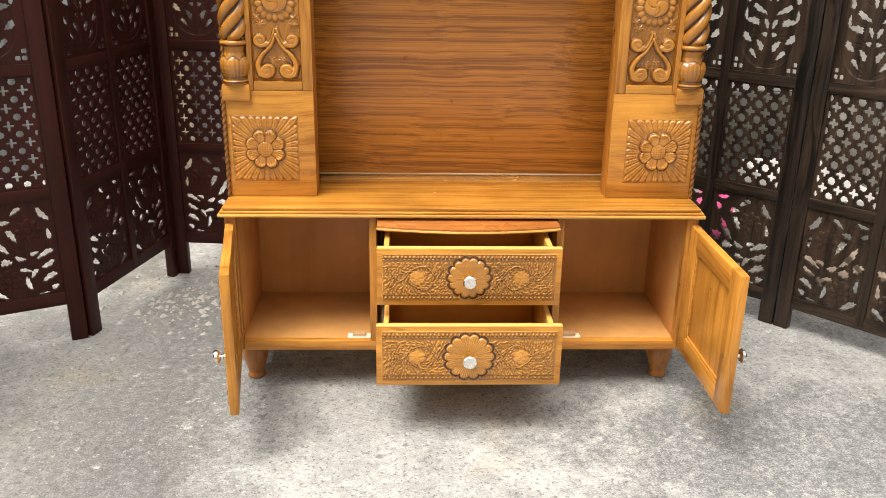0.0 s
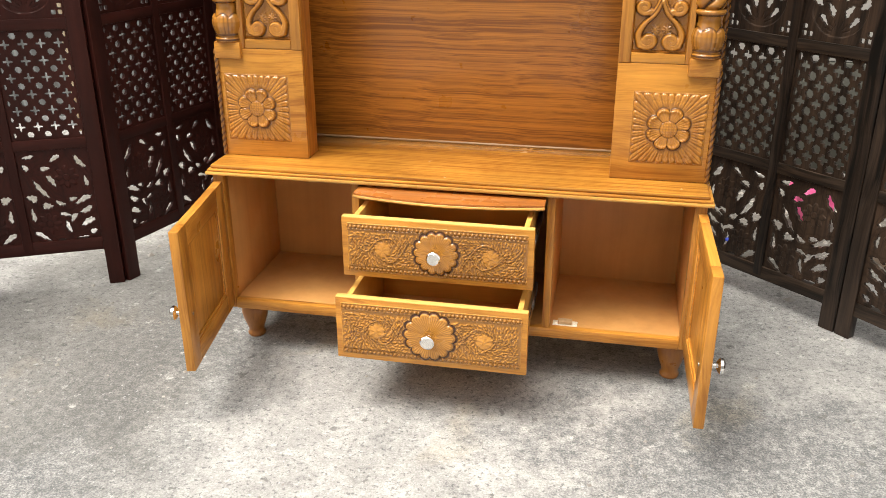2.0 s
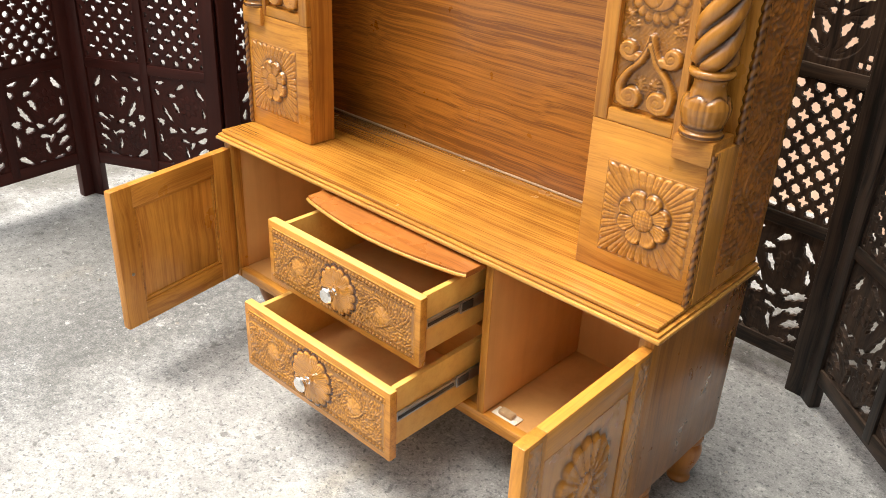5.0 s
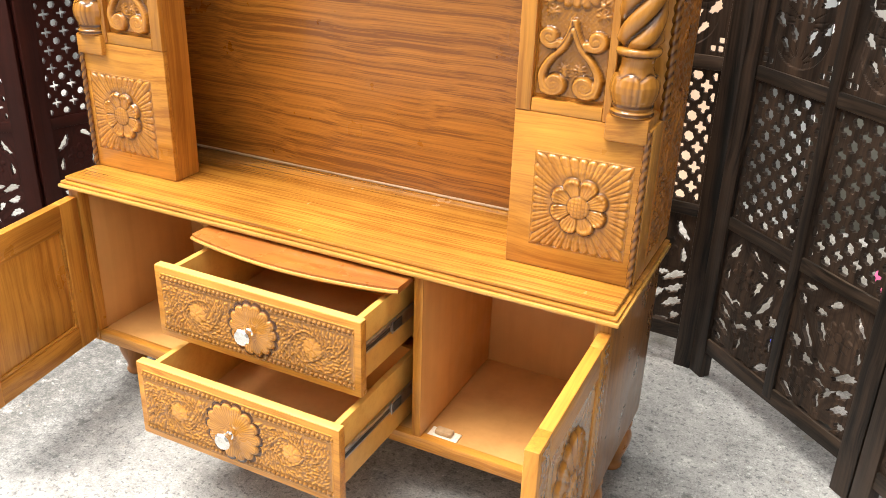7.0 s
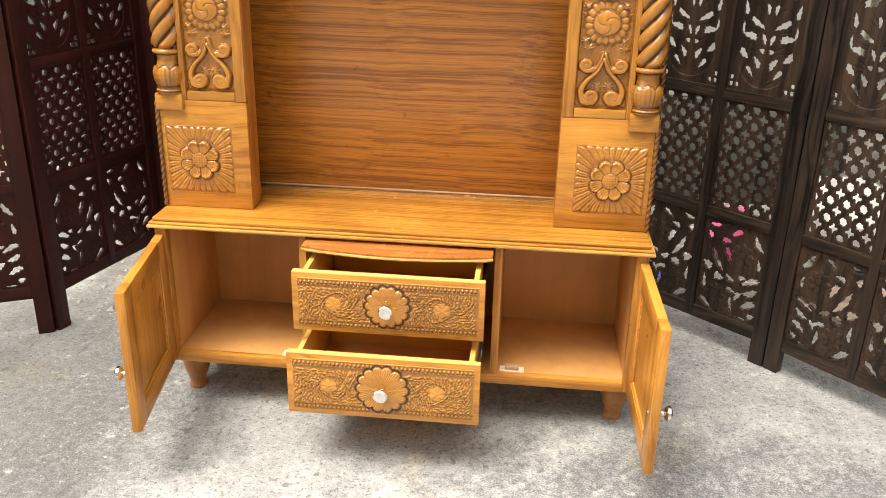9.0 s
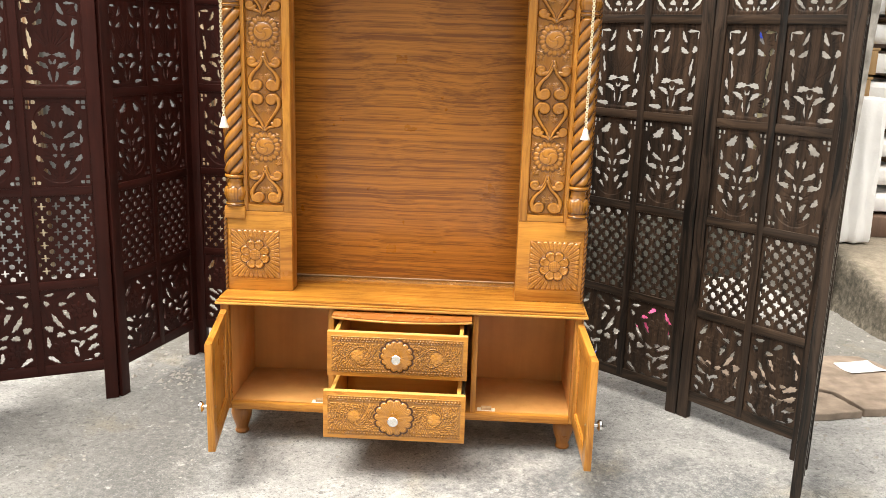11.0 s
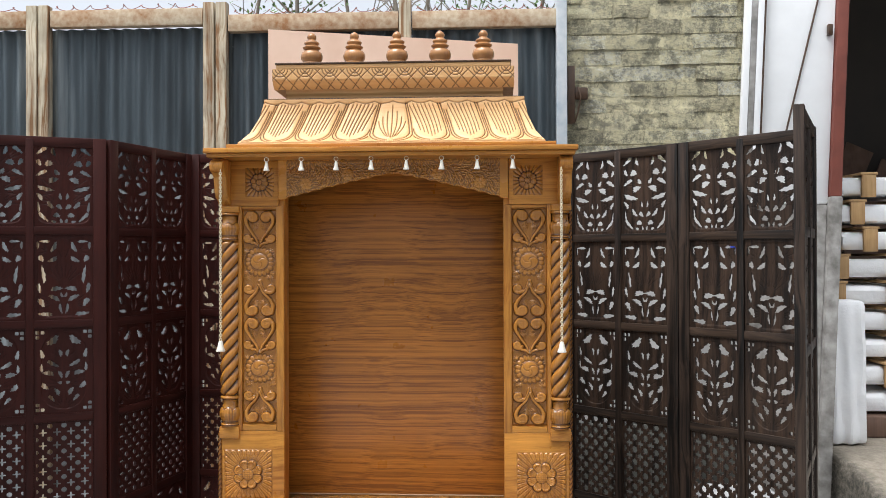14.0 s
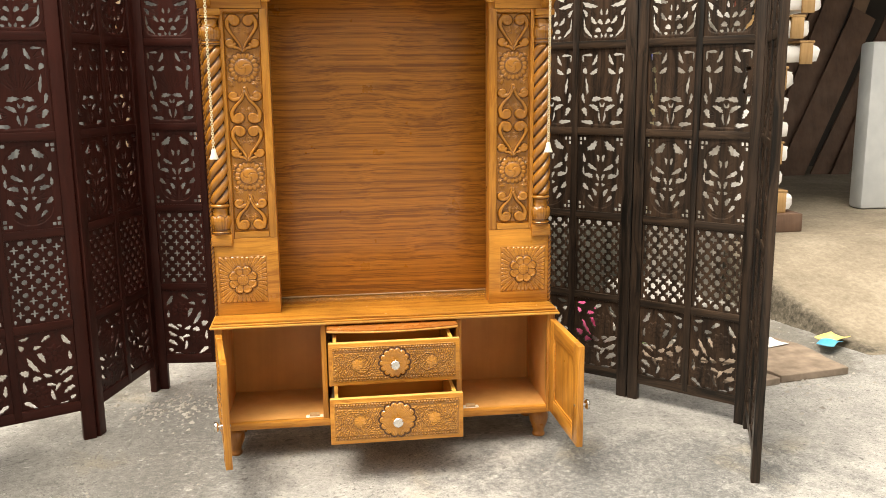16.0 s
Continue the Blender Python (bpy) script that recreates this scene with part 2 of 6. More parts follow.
def brick_material():
    k = Nodes("mossy_yellow_brick")
    v = k.coords((1, 1, 1), True)
    a, b = k.noise(v, 9.0, 8.0, 0.72), k.noise(v, 55.0, 6.0, 0.7)
    g = k.tree.nodes.new("ShaderNodeNewGeometry")
    w = g.outputs["Position"]
    info = k.tree.nodes.new("ShaderNodeObjectInfo")
    mixed = k.math("ADD", k.math("MULTIPLY", a, 0.75), k.math("MULTIPLY", info.outputs["Random"], 0.25))
    col = k.ramp(mixed, [(0.28, (0.40, 0.36, 0.25)), (0.42, (0.70, 0.63, 0.40)), (0.54, (0.84, 0.77, 0.50)), (0.68, (0.90, 0.87, 0.72))])
    soot = k.ramp(k.noise(w, 11.0, 12.0, 0.85), [(0.47, 0.0), (0.57, 1.0)])
    col = k.mix(k.math("MULTIPLY", soot, 0.72), col, (0.10, 0.098, 0.08))
    k.bump(k.math("ADD", a, b), 1.0, 0.014)
    return k.finish(col, 0.92)


def concrete_material():
    k = Nodes("stained_concrete_ground")
    v = k.coords((1, 1, 1), False)
    big, mid, fine, grit = k.noise(v, 0.8, 3.0), k.noise(v, 7.0, 8.0, 0.72), k.noise(v, 45.0, 8.0, 0.75), k.noise(v, 210.0, 3.0, 0.7)
    f = k.math("ADD", k.math("MULTIPLY", big, 0.20), k.math("ADD", k.math("MULTIPLY", mid, 0.30), k.math("ADD", k.math("MULTIPLY", fine, 0.30), k.math("MULTIPLY", grit, 0.28))))
    col = k.ramp(f, [(0.43, (0.125, 0.123, 0.118)), (0.50, (0.25, 0.247, 0.238)), (0.57, (0.35, 0.343, 0.328)), (0.66, (0.52, 0.508, 0.48))])
    # worn yellow-brown earth stains
    earth = k.ramp(k.noise(v, 2.3, 5.0, 0.6, 0.4), [(0.60, 0.0), (0.70, 1.0)])
    col = k.mix(k.math("MULTIPLY", earth, 0.35), col, (0.46, 0.38, 0.24))
    # a damp streak that runs past the cabinet's corner, and a damp patch before it
    sep = k.tree.nodes.new("ShaderNodeSeparateXYZ")
    tc = k.tree.nodes.new("ShaderNodeTexCoord")
    k.put(sep.inputs[0], tc.outputs["Object"])
    x, y = sep.outputs[0], sep.outputs[1]
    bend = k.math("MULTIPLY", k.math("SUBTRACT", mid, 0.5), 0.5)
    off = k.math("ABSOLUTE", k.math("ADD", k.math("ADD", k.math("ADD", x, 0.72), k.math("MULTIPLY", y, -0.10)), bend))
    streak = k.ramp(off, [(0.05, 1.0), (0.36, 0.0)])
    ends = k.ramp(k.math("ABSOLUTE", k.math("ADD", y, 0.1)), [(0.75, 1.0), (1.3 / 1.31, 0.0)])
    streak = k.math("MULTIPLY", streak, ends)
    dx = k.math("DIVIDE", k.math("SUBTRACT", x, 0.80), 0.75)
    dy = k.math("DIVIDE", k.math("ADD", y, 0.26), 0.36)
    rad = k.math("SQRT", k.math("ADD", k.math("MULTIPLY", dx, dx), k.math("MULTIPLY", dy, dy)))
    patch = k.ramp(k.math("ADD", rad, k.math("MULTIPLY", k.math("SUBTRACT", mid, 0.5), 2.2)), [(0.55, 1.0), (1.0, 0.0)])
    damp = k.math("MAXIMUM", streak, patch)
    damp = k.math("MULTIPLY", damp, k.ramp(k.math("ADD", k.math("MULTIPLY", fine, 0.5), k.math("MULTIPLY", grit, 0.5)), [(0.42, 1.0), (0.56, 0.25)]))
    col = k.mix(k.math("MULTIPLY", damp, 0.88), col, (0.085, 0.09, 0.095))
    # darker ground behind the screens and left of the cabinet, trodden soil by the slabs
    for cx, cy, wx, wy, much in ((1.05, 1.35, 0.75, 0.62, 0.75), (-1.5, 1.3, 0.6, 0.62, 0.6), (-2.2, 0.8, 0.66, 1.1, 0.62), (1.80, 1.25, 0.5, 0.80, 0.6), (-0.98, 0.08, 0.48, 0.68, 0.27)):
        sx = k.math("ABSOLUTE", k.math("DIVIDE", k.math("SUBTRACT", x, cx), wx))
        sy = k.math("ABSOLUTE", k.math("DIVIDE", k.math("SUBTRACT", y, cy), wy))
        dark_box = k.ramp(k.math("ADD", k.math("MAXIMUM", sx, sy), k.math("MULTIPLY", k.math("SUBTRACT", mid, 0.5), 0.7)), [(0.75, 1.0), (0.98, 0.0)])
        col = k.mix(k.math("MULTIPLY", dark_box, much), col, (0.10, 0.09, 0.07))
    spots = k.ramp(k.noise(v, 23.0, 3.0, 0.5), [(0.67, 0.0), (0.70, 1.0)])
    col = k.mix(k.math("MULTIPLY", spots, 0.7), col, (0.12, 0.115, 0.11))
    pale = k.ramp(k.noise(v, 17.0, 8.0, 0.75), [(0.60, 0.0), (0.66, 1.0)])
    col = k.mix(k.math("MULTIPLY", pale, 0.5), col, (0.68, 0.66, 0.62))
    pits = k.ramp(k.noise(v, 95.0, 3.0, 0.6), [(0.57, 0.0), (0.64, 1.0)])
    col = k.mix(k.math("MULTIPLY", pits, 0.62), col, (0.085, 0.087, 0.09))
    chalk = k.ramp(k.noise(v, 62.0, 4.0, 0.7), [(0.61, 0.0), (0.68, 1.0)])
    col = k.mix(k.math("MULTIPLY", chalk, 0.45), col, (0.62, 0.62, 0.61))
    col = k.mix(1.0, col, (0.97, 0.995, 1.03), "MULTIPLY")
    k.bump(k.math("ADD", k.math("ADD", mid, fine), k.math("MULTIPLY", grit, 0.9)), 0.5, 0.006)
    rough = k.math("SUBTRACT", 0.88, k.math("MULTIPLY", damp, 0.3))
    return k.finish(col, rough, 0.0, 0.0, 0.35)


def apron_material():
    k = Nodes("brown_concrete_apron")
    v = k.coords((1, 1, 1), False)
    mid, fine = k.noise(v, 2.2, 8.0, 0.7), k.noise(v, 34.0, 7.0, 0.72)
    f = k.math("ADD", k.math("MULTIPLY", mid, 0.55), k.math("MULTIPLY", fine, 0.45))
    col = k.ramp(f, [(0.36, (0.17, 0.145, 0.112)), (0.5, (0.255, 0.220, 0.172)), (0.64, (0.37, 0.325, 0.262))])
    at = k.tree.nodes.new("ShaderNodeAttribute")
    at.attribute_name = "stain_shade"
    edge_dirt_shade = k.math("MULTIPLY", at.outputs["Fac"], k.ramp(fine, [(0.35, 1.0), (0.7, 0.45)]), True)
    col = k.mix(edge_dirt_shade, col, (0.035, 0.032, 0.024))
    k.bump(k.math("ADD", fine, mid), 0.4, 0.005)
    return k.finish(col, 0.92)


corrugated, brick_mat, concrete, apron = corrugated_material(), brick_material(), concrete_material(), apron_material()


# ---- mesh helpers ----
def thing(name, at=(0, 0, 0), label="", category="", group="", kind=""):
    ob = new(name)
    ob.empty_display_size = 0.05
    ob.matrix_basis = Matrix.Translation(at)
    return tagged(ob, label, category, group, kind)


def to_mesh(name, shape, material, smooth=None):
    if isinstance(shape, bpy.types.Mesh):
        return shape
    me = bpy.data.meshes.new(name)
    shape.to_mesh(me)
    shape.free()
    me.materials.append(material)
    if smooth:
        me.shade_smooth()
        me.set_sharp_from_angle(angle=radians(smooth))
    return me


def part(name, shape, material, parent, label="", smooth=35, m=None):
    """One mesh object under a thing (coordinates of the world) or under a part (coordinates of the part)."""
    ob = new(name, to_mesh(name, shape, material, smooth))
    ob.parent = parent
    if parent.type == "EMPTY":
        ob.matrix_parent_inverse = parent.matrix_basis.inverted()
    if m is not None:
        ob.matrix_basis = m
    return tagged(ob, label)


def solo(name, shape, material, label="", category="", group="", kind="", smooth=35, m=None):
    ob = new(name, to_mesh(name, shape, material, smooth))
    if m is not None:
        ob.matrix_basis = m
    return tagged(ob, label, category, group, kind)


def box(x0, x1, y0, y1, z0, z1, bevel=0.0015, bm=None, m=None):
    own = bmesh.new()
    c = bmesh.ops.create_cube(own, size=1.0)
    bmesh.ops.scale(own, vec=(x1 - x0, y1 - y0, z1 - z0), verts=own.verts)
    bmesh.ops.translate(own, vec=((x0 + x1) / 2, (y0 + y1) / 2, (z0 + z1) / 2), verts=own.verts)
    if bevel:
        bmesh.ops.bevel(own, geom=own.edges[:], offset=bevel, segments=2, profile=0.5, affect="EDGES", clamp_overlap=True)
    if m is not None:
        bmesh.ops.transform(own, matrix=m, verts=own.verts)
    return join(bm, own)


def join(bm, own):
    if bm is None:
        return own
    me = bpy.data.meshes.new("tmp")
    own.to_mesh(me)
    own.free()
    bm.from_mesh(me)
    bpy.data.meshes.remove(me)
    return bm


def lathe(profile, sides=24, centre=(0, 0, 0), bm=None, m=None):
    """profile: (radius, z) from below upwards."""
    own = bmesh.new()
    rings = []
    for r, z in profile:
        rings.append([own.verts.new((centre[0] + max(r, 1e-5) * math.cos(2 * math.pi * i / sides), centre[1] + max(r, 1e-5) * math.sin(2 * math.pi * i / sides), centre[2] + z)) for i in range(sides)])
    for a, b in zip(rings, rings[1:]):
        for i in range(sides):
            j = (i + 1) % sides
            own.faces.new((a[i], a[j], b[j], b[i]))
    own.faces.new(list(reversed(rings[0])))
    own.faces.new(rings[-1])
    if m is not None:
        bmesh.ops.transform(own, matrix=m, verts=own.verts)
    return join(bm, own)


def extrude(outline, x0, x1, bevel=0.0, bm=None, plane="yz"):
    """A prism: the outline lies in the plane, and is drawn out along the third axis from x0 to x1."""
    own = bmesh.new()

    def spot(a, b, c):
        return {"yz": (c, a, b), "xz": (a, c, b), "xy": (a, b, c)}[plane]

    v0 = [own.verts.new(spot(a, b, x0)) for a, b in outline]
    v1 = [own.verts.new(spot(a, b, x1)) for a, b in outline]
    own.faces.new(v0)
    own.faces.new(list(reversed(v1)))
    for i in range(len(outline)):
        j = (i + 1) % len(outline)
        own.faces.new((v0[j], v0[i], v1[i], v1[j]))
    bmesh.ops.recalc_face_normals(own, faces=own.faces[:])
    if bevel:
        bmesh.ops.bevel(own, geom=[e for e in own.edges if len(e.link_faces) == 2 and e.calc_face_angle(0) > 0.6], offset=bevel, segments=2, profile=0.5, affect="EDGES", clamp_overlap=True)
    return join(bm, own)


def tube(points, radius, sides=8, bm=None, taper=1.0):
    own = bmesh.new()
    pts = [Vector(p) for p in points]
    rings = []
    for i, p in enumerate(pts):
        d = (pts[min(i + 1, len(pts) - 1)] - pts[max(i - 1, 0)]).normalized()
        a = d.orthogonal().normalized() if i == 0 else (rings_a - d * rings_a.dot(d)).normalized()
        rings_a = a
        b = d.cross(a)
        r = radius * (1 + (taper - 1) * i / max(1, len(pts) - 1))
        rings.append([own.verts.new(p + r * (math.cos(2 * math.pi * k / sides) * a + math.sin(2 * math.pi * k / sides) * b)) for k in range(sides)])
    for r0, r1 in zip(rings, rings[1:]):
        for k in range(sides):
            j = (k + 1) % sides
            own.faces.new((r0[k], r0[j], r1[j], r1[k]))
    own.faces.new(list(reversed(rings[0])))
    own.faces.new(rings[-1])
    bmesh.ops.recalc_face_normals(own, faces=own.faces[:])
    return join(bm, own)


def grid_mesh(name, places, material, stain_shade=None, smooth=True, mask=None):
    """A mesh from a (rows, columns, 3) array of places."""
    nr, nc = places.shape[:2]
    ids = np.arange(nr * nc).reshape(nr, nc)
    quads = np.stack([ids[:-1, :-1], ids[:-1, 1:], ids[1:, 1:], ids[1:, :-1]], -1).reshape(-1, 4)
    me = bpy.data.meshes.new(name)
    me.from_pydata(places.reshape(-1, 3).tolist(), [], quads.tolist())
    me.materials.append(material)
    if stain_shade is not None:
        at = me.attributes.new("stain_shade", "FLOAT", "POINT")
        at.data.foreach_set("value", stain_shade.reshape(-1).astype(np.float32))
    if smooth:
        me.shade_smooth()
    return me


def relief(name, width, height, step, form, material, skirt=0.004):
    """A carved board of that size about its middle, facing -y. form(u, v) gives relief in metres, and its darkening by
    polish and painted shade.
    """
    nu, nv = max(8, int(width / step)), max(8, int(height / step))
    u, v = np.meshgrid(np.linspace(-width / 2, width / 2, nu), np.linspace(-height / 2, height / 2, nv))
    h, s = form(u, v)
    edge = np.zeros_like(h, bool)
    edge[0], edge[-1], edge[:, 0], edge[:, -1] = True, True, True, True
    h = np.where(edge, -skirt, h)
    return grid_mesh(name, np.stack([u, -h, v], -1), material, np.clip(s, 0, 1))


def smoothstep(a, b, x):
    t = np.clip((x - a) / (b - a), 0, 1)
    return t * t * (3 - 2 * t)


def curve(points, n=24):
    """A Catmull-Rom line through the points."""
    p = np.array([points[0], *points, points[-1]], float)
    out = []
    for i in range(1, len(p) - 2):
        t = np.linspace(0, 1, n, endpoint=False)[:, None]
        out.append(0.5 * (2 * p[i] + (p[i + 1] - p[i - 1]) * t + (2 * p[i - 1] - 5 * p[i] + 4 * p[i + 1] - p[i + 2]) * t**2 + (3 * p[i] - p[i - 1] - 3 * p[i + 1] + p[i + 2]) * t**3))
    return np.vstack(out + [p[-1:]])


def spiral(cx, cy, r0, r1, a0, turns, n=40):
    t = np.linspace(0, 1, n)
    a = math.radians(a0) + turns * 2 * math.pi * t
    r = r0 + (r1 - r0) * t
    return np.stack([cx + r * np.cos(a), cy + r * np.sin(a)], -1)


def near(u, v, line):
    """The distance of every place to the nearest point of a line."""
    best = np.full(u.shape, 9.0)
    reach = 0.012
    x0, y0 = line.min(0) - reach
    x1, y1 = line.max(0) + reach
    sel = (u > x0) & (u < x1) & (v > y0) & (v < y1)
    if sel.any():
        uu, vv = u[sel], v[sel]
        d = np.full(uu.shape, 9.0)
        for px, py in line:
            d = np.minimum(d, (uu - px) ** 2 + (vv - py) ** 2)
        best[sel] = np.sqrt(d)
    return best


def stroke(u, v, line, widths):
    """How far every place is from a line whose half width changes along it: below 1 inside."""
    best = np.full(u.shape, 9.0)
    reach = 2.2 * float(np.max(widths))
    x0, y0 = line.min(0) - reach
    x1, y1 = line.max(0) + reach
    sel = (u > x0) & (u < x1) & (v > y0) & (v < y1)
    if sel.any():
        uu, vv = u[sel], v[sel]
        q = np.full(uu.shape, 81.0)
        for (px, py), w in zip(line, widths):
            q = np.minimum(q, ((uu - px) ** 2 + (vv - py) ** 2) / w**2)
        best[sel] = np.sqrt(q)
    return best


def chisel_leaves(u, v, half_w, half_h, pitch, seed, flow):
    """Small pointed chisel cuts, packed like leaves; flow(x, y) gives their direction in radians. Relief from 0 to 1."""
    rnd = random.Random(seed)
    out = np.zeros_like(u)
    ny, nx_ = int(2 * half_h / pitch) + 1, int(2 * half_w / pitch) + 1
    for j in range(ny):
        for i in range(nx_):
            x = -half_w + (i + 0.5 * (j % 2)) * pitch + rnd.uniform(-0.3, 0.3) * pitch
            y = -half_h + j * pitch + rnd.uniform(-0.3, 0.3) * pitch
            a = flow(x, y) + rnd.uniform(-0.7, 0.7)
            la, wb = pitch * rnd.uniform(0.55, 0.85), pitch * rnd.uniform(0.22, 0.34)
            sel = (np.abs(u - x) < la) & (np.abs(v - y) < la)
            if not sel.any():
                continue
            du, dv = u[sel] - x, v[sel] - y
            s_, t_ = (du * math.cos(a) + dv * math.sin(a)) / la, (-du * math.sin(a) + dv * math.cos(a)) / wb
            q = np.clip(1 - s_**2 - np.abs(t_) ** 1.3, 0, 1) ** 0.6
            out[sel] = np.maximum(out[sel], q * rnd.uniform(0.6, 1.0))
    return out


def bead(d, w, h):
    return h * np.sqrt(np.clip(1 - (d / w) ** 2, 0, 1))


# ---- ground and yard ----
gx = np.concatenate([np.linspace(-400, -6, 12), np.linspace(-5, 6, 56), np.linspace(7, 400, 12)])
gy = np.concatenate([np.linspace(-400, -6, 12), np.linspace(-5, 6, 56), np.linspace(7, 400, 12)])
GX, GY = np.meshgrid(gx, gy)
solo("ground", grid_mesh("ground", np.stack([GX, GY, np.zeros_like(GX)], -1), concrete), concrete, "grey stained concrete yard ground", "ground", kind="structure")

# raised concrete apron with a sloping front before the warehouse
TOP = 0.30
rx = np.concatenate([np.linspace(1.9, 2.7, 70), np.linspace(2.75, 9.0, 40)])
RX, RY = np.meshgrid(rx, np.linspace(0.2, 2.25, 90))
wob = np.array([[noise.noise(Vector((a * 3.1, b * 3.1, 0.0))) + 0.5 * noise.noise(Vector((a * 9, b * 9, 4.0))) for a, b in zip(ra, rb)] for ra, rb in zip(RX, RY)])
foot_y = 0.62 + 0.05 * wob - 0.06 * (RX - 2.3)
climb = smoothstep(0, 1, np.clip((RY - foot_y) / (2.02 - foot_y), 0, 1) * 0.92) / smoothstep(0, 1, 0.92)
edge_x = 2.10 + 0.16 * (2.05 - np.minimum(RY, 2.05)) + 0.035 * wob
cheek = smoothstep(-0.02, 0.02, RX - edge_x)
RZ = (TOP + 0.002) * np.clip(climb, 0, 1) * cheek + 0.006 * wob * cheek * (climb > 0.02) - 0.006
# darker left edge and foot: dirt, with edge shade put into the colour
edge_dirt_shade = np.clip(1.3 * np.exp(-(((RX - edge_x + 0.03) / 0.085) ** 2)) * (climb > 0.03) + 0.55 * np.exp(-(((climb - 0.03) / 0.05) ** 2)) * (RX > edge_x - 0.1), 0, 1)
solo("pavement", grid_mesh("apron_slope", np.stack([RX, RY, RZ], -1), apron, edge_dirt_shade), apron, "brown worn concrete ramp up to the warehouse", "ramp", kind="structure")
deck = extrude([(2.13, 2.2), (9.0, 2.2), (9.0, 9.0), (2.02, 9.0), (2.02, 2.4)], 0.02, TOP, 0.02, plane="xy")
solo("pavement", deck, apron, "raised worn concrete warehouse floor", "floor", kind="structure")

# ---- back of the yard: corrugated gate, brick wall, whitewashed pier, steel post ----
WALL_Y = 1.9
WALL_TOP = 2.62
def corrugated_sheet(x0, x1, z0, z1, y):
    n = int((x1 - x0) / 0.0095)
    xs = np.linspace(x0, x1, n)
    zs = np.linspace(z0, z1, 8)
    X, Z = np.meshgrid(xs, zs)
    Y = y + 0.011 * np.sin(2 * math.pi * X / 0.076) + 0.004 * np.sin(X * 3 + Z * 2)
    return grid_mesh("corrugated_sheet", np.stack([X, Y, Z], -1), corrugated)

gate = thing("wall_back", (-1.3, WALL_Y, 0), "rusting corrugated iron gates in weathered timber frames", "gate", kind="structure")
for x0, x1 in ((-3.2, -2.20), (-2.12, -1.205), (-1.13, -0.16), (-0.10, 0.68)):
    part("corrugated_sheet", corrugated_sheet(x0, x1, 0.05, WALL_TOP, WALL_Y + 0.03), corrugated, gate)
for x0, x1 in ((-2.225, -2.165), (-2.155, -2.10), (-1.235, -1.175), (-1.165, -1.105), (-0.165, -0.10)):
    part("gate_post", box(x0, x1, WALL_Y - 0.045, WALL_Y + 0.01, 0.0, WALL_TOP + 0.12, 0.004), rough_timber, gate)
for x0, x1, z in ((-3.2, -2.23, WALL_TOP), (-2.095, -1.24, WALL_TOP), (-1.10, -0.17, WALL_TOP - 0.04), (-0.095, 0.68, WALL_TOP - 0.04)):
    part("rail", box(x0, x1, WALL_Y - 0.035, WALL_Y + 0.02, z, z + 0.092, 0.004), rust_iron, gate)
part("end_post", box(0.675, 0.73, WALL_Y - 0.06, WALL_Y + 0.06, 0.0, 2.75, 0.004), plain("blue_grey_painted_post", (0.28, 0.33, 0.38), (0.55, 0.56, 0.55), 14, 0.7), gate)

brick_wall = solo("wall_brick", box(0.735, 1.72, WALL_Y + 0.051, WALL_Y + 0.3, 0, 3.1, 0.0), brick_mat, "old mossy yellow brick wall", "wall", kind="structure")
solo("wall_plinth", box(0.737, 1.63, WALL_Y - 0.02, WALL_Y + 0.0505, 0, 0.46, 0.01), mossy_plinth, "damp dark mossy foot of the brick wall", "wall", kind="structure")
solo("wall_plaster", box(0.737, 1.63, WALL_Y - 0.005, WALL_Y + 0.0505, 0.461, 1.86, 0.008), grey_plaster, "dusty grey plaster over the foot of the brick wall", "wall", kind="structure")
iron_hasp = thing("gate_hasp", (0.76, WALL_Y, 2.2), "dark iron gate hinge bolted to the brick wall", "hinge")
part("hinge_plate", box(0.736, 0.775, WALL_Y - 0.012, WALL_Y + 0.03, 2.06, 2.37, 0.004), dark_trim, iron_hasp)
part("hinge_pin", box(0.7755, 0.845, WALL_Y - 0.006, WALL_Y + 0.034, 2.19, 2.255, 0.008), dark_trim, iron_hasp)
part("wire", tube([(0.79, WALL_Y - 0.012, 2.255), (0.805, WALL_Y - 0.03, 2.20), (0.79, WALL_Y - 0.025, 2.12), (0.775, WALL_Y - 0.015, 2.07)], 0.004, 6), dark_trim, iron_hasp)
def lean(k, z):
    """A lean sideways: k metres of x for each metre of height, none at z."""
    m = Matrix.Identity(4)
    m[0][2], m[0][3] = k, -k * z
    return m


peeling = plain("peeling_grey_plaster", (0.13, 0.12, 0.105), (0.50, 0.48, 0.45), 14, 0.9, 0.0, 0.6, 0.006)
solo("wall_white", box(1.70, 2.134, WALL_Y - 0.02, WALL_Y + 0.25, 1.62, 3.2, 0.01, m=lean(0.045, 2.6)), white_plaster, "whitewashed plaster pier", "wall", kind="structure")
solo("wall_pier_foot", box(1.70, 2.088, WALL_Y - 0.022, WALL_Y + 0.25, 0, 1.62, 0.012, m=lean(0.045, 1.62)), peeling, "peeling grey plaster foot of the pier", "wall", kind="structure")
pier_trim = thing("trim", (1.68, WALL_Y, 0), "white painted upright battens beside the pier", "batten", kind="structure")
for x0, x1, mat_ in ((1.656, 1.690, white_plaster), (1.6905, 1.722, peeling), (1.7225, 1.756, white_plaster), (1.7565, 1.766, dark_trim)):
    part("batten", box(x0, x1, WALL_Y - 0.06, WALL_Y - 0.025, 1.5, 3.1, 0.004, m=lean(0.045, 2.6)), mat_, pier_trim)
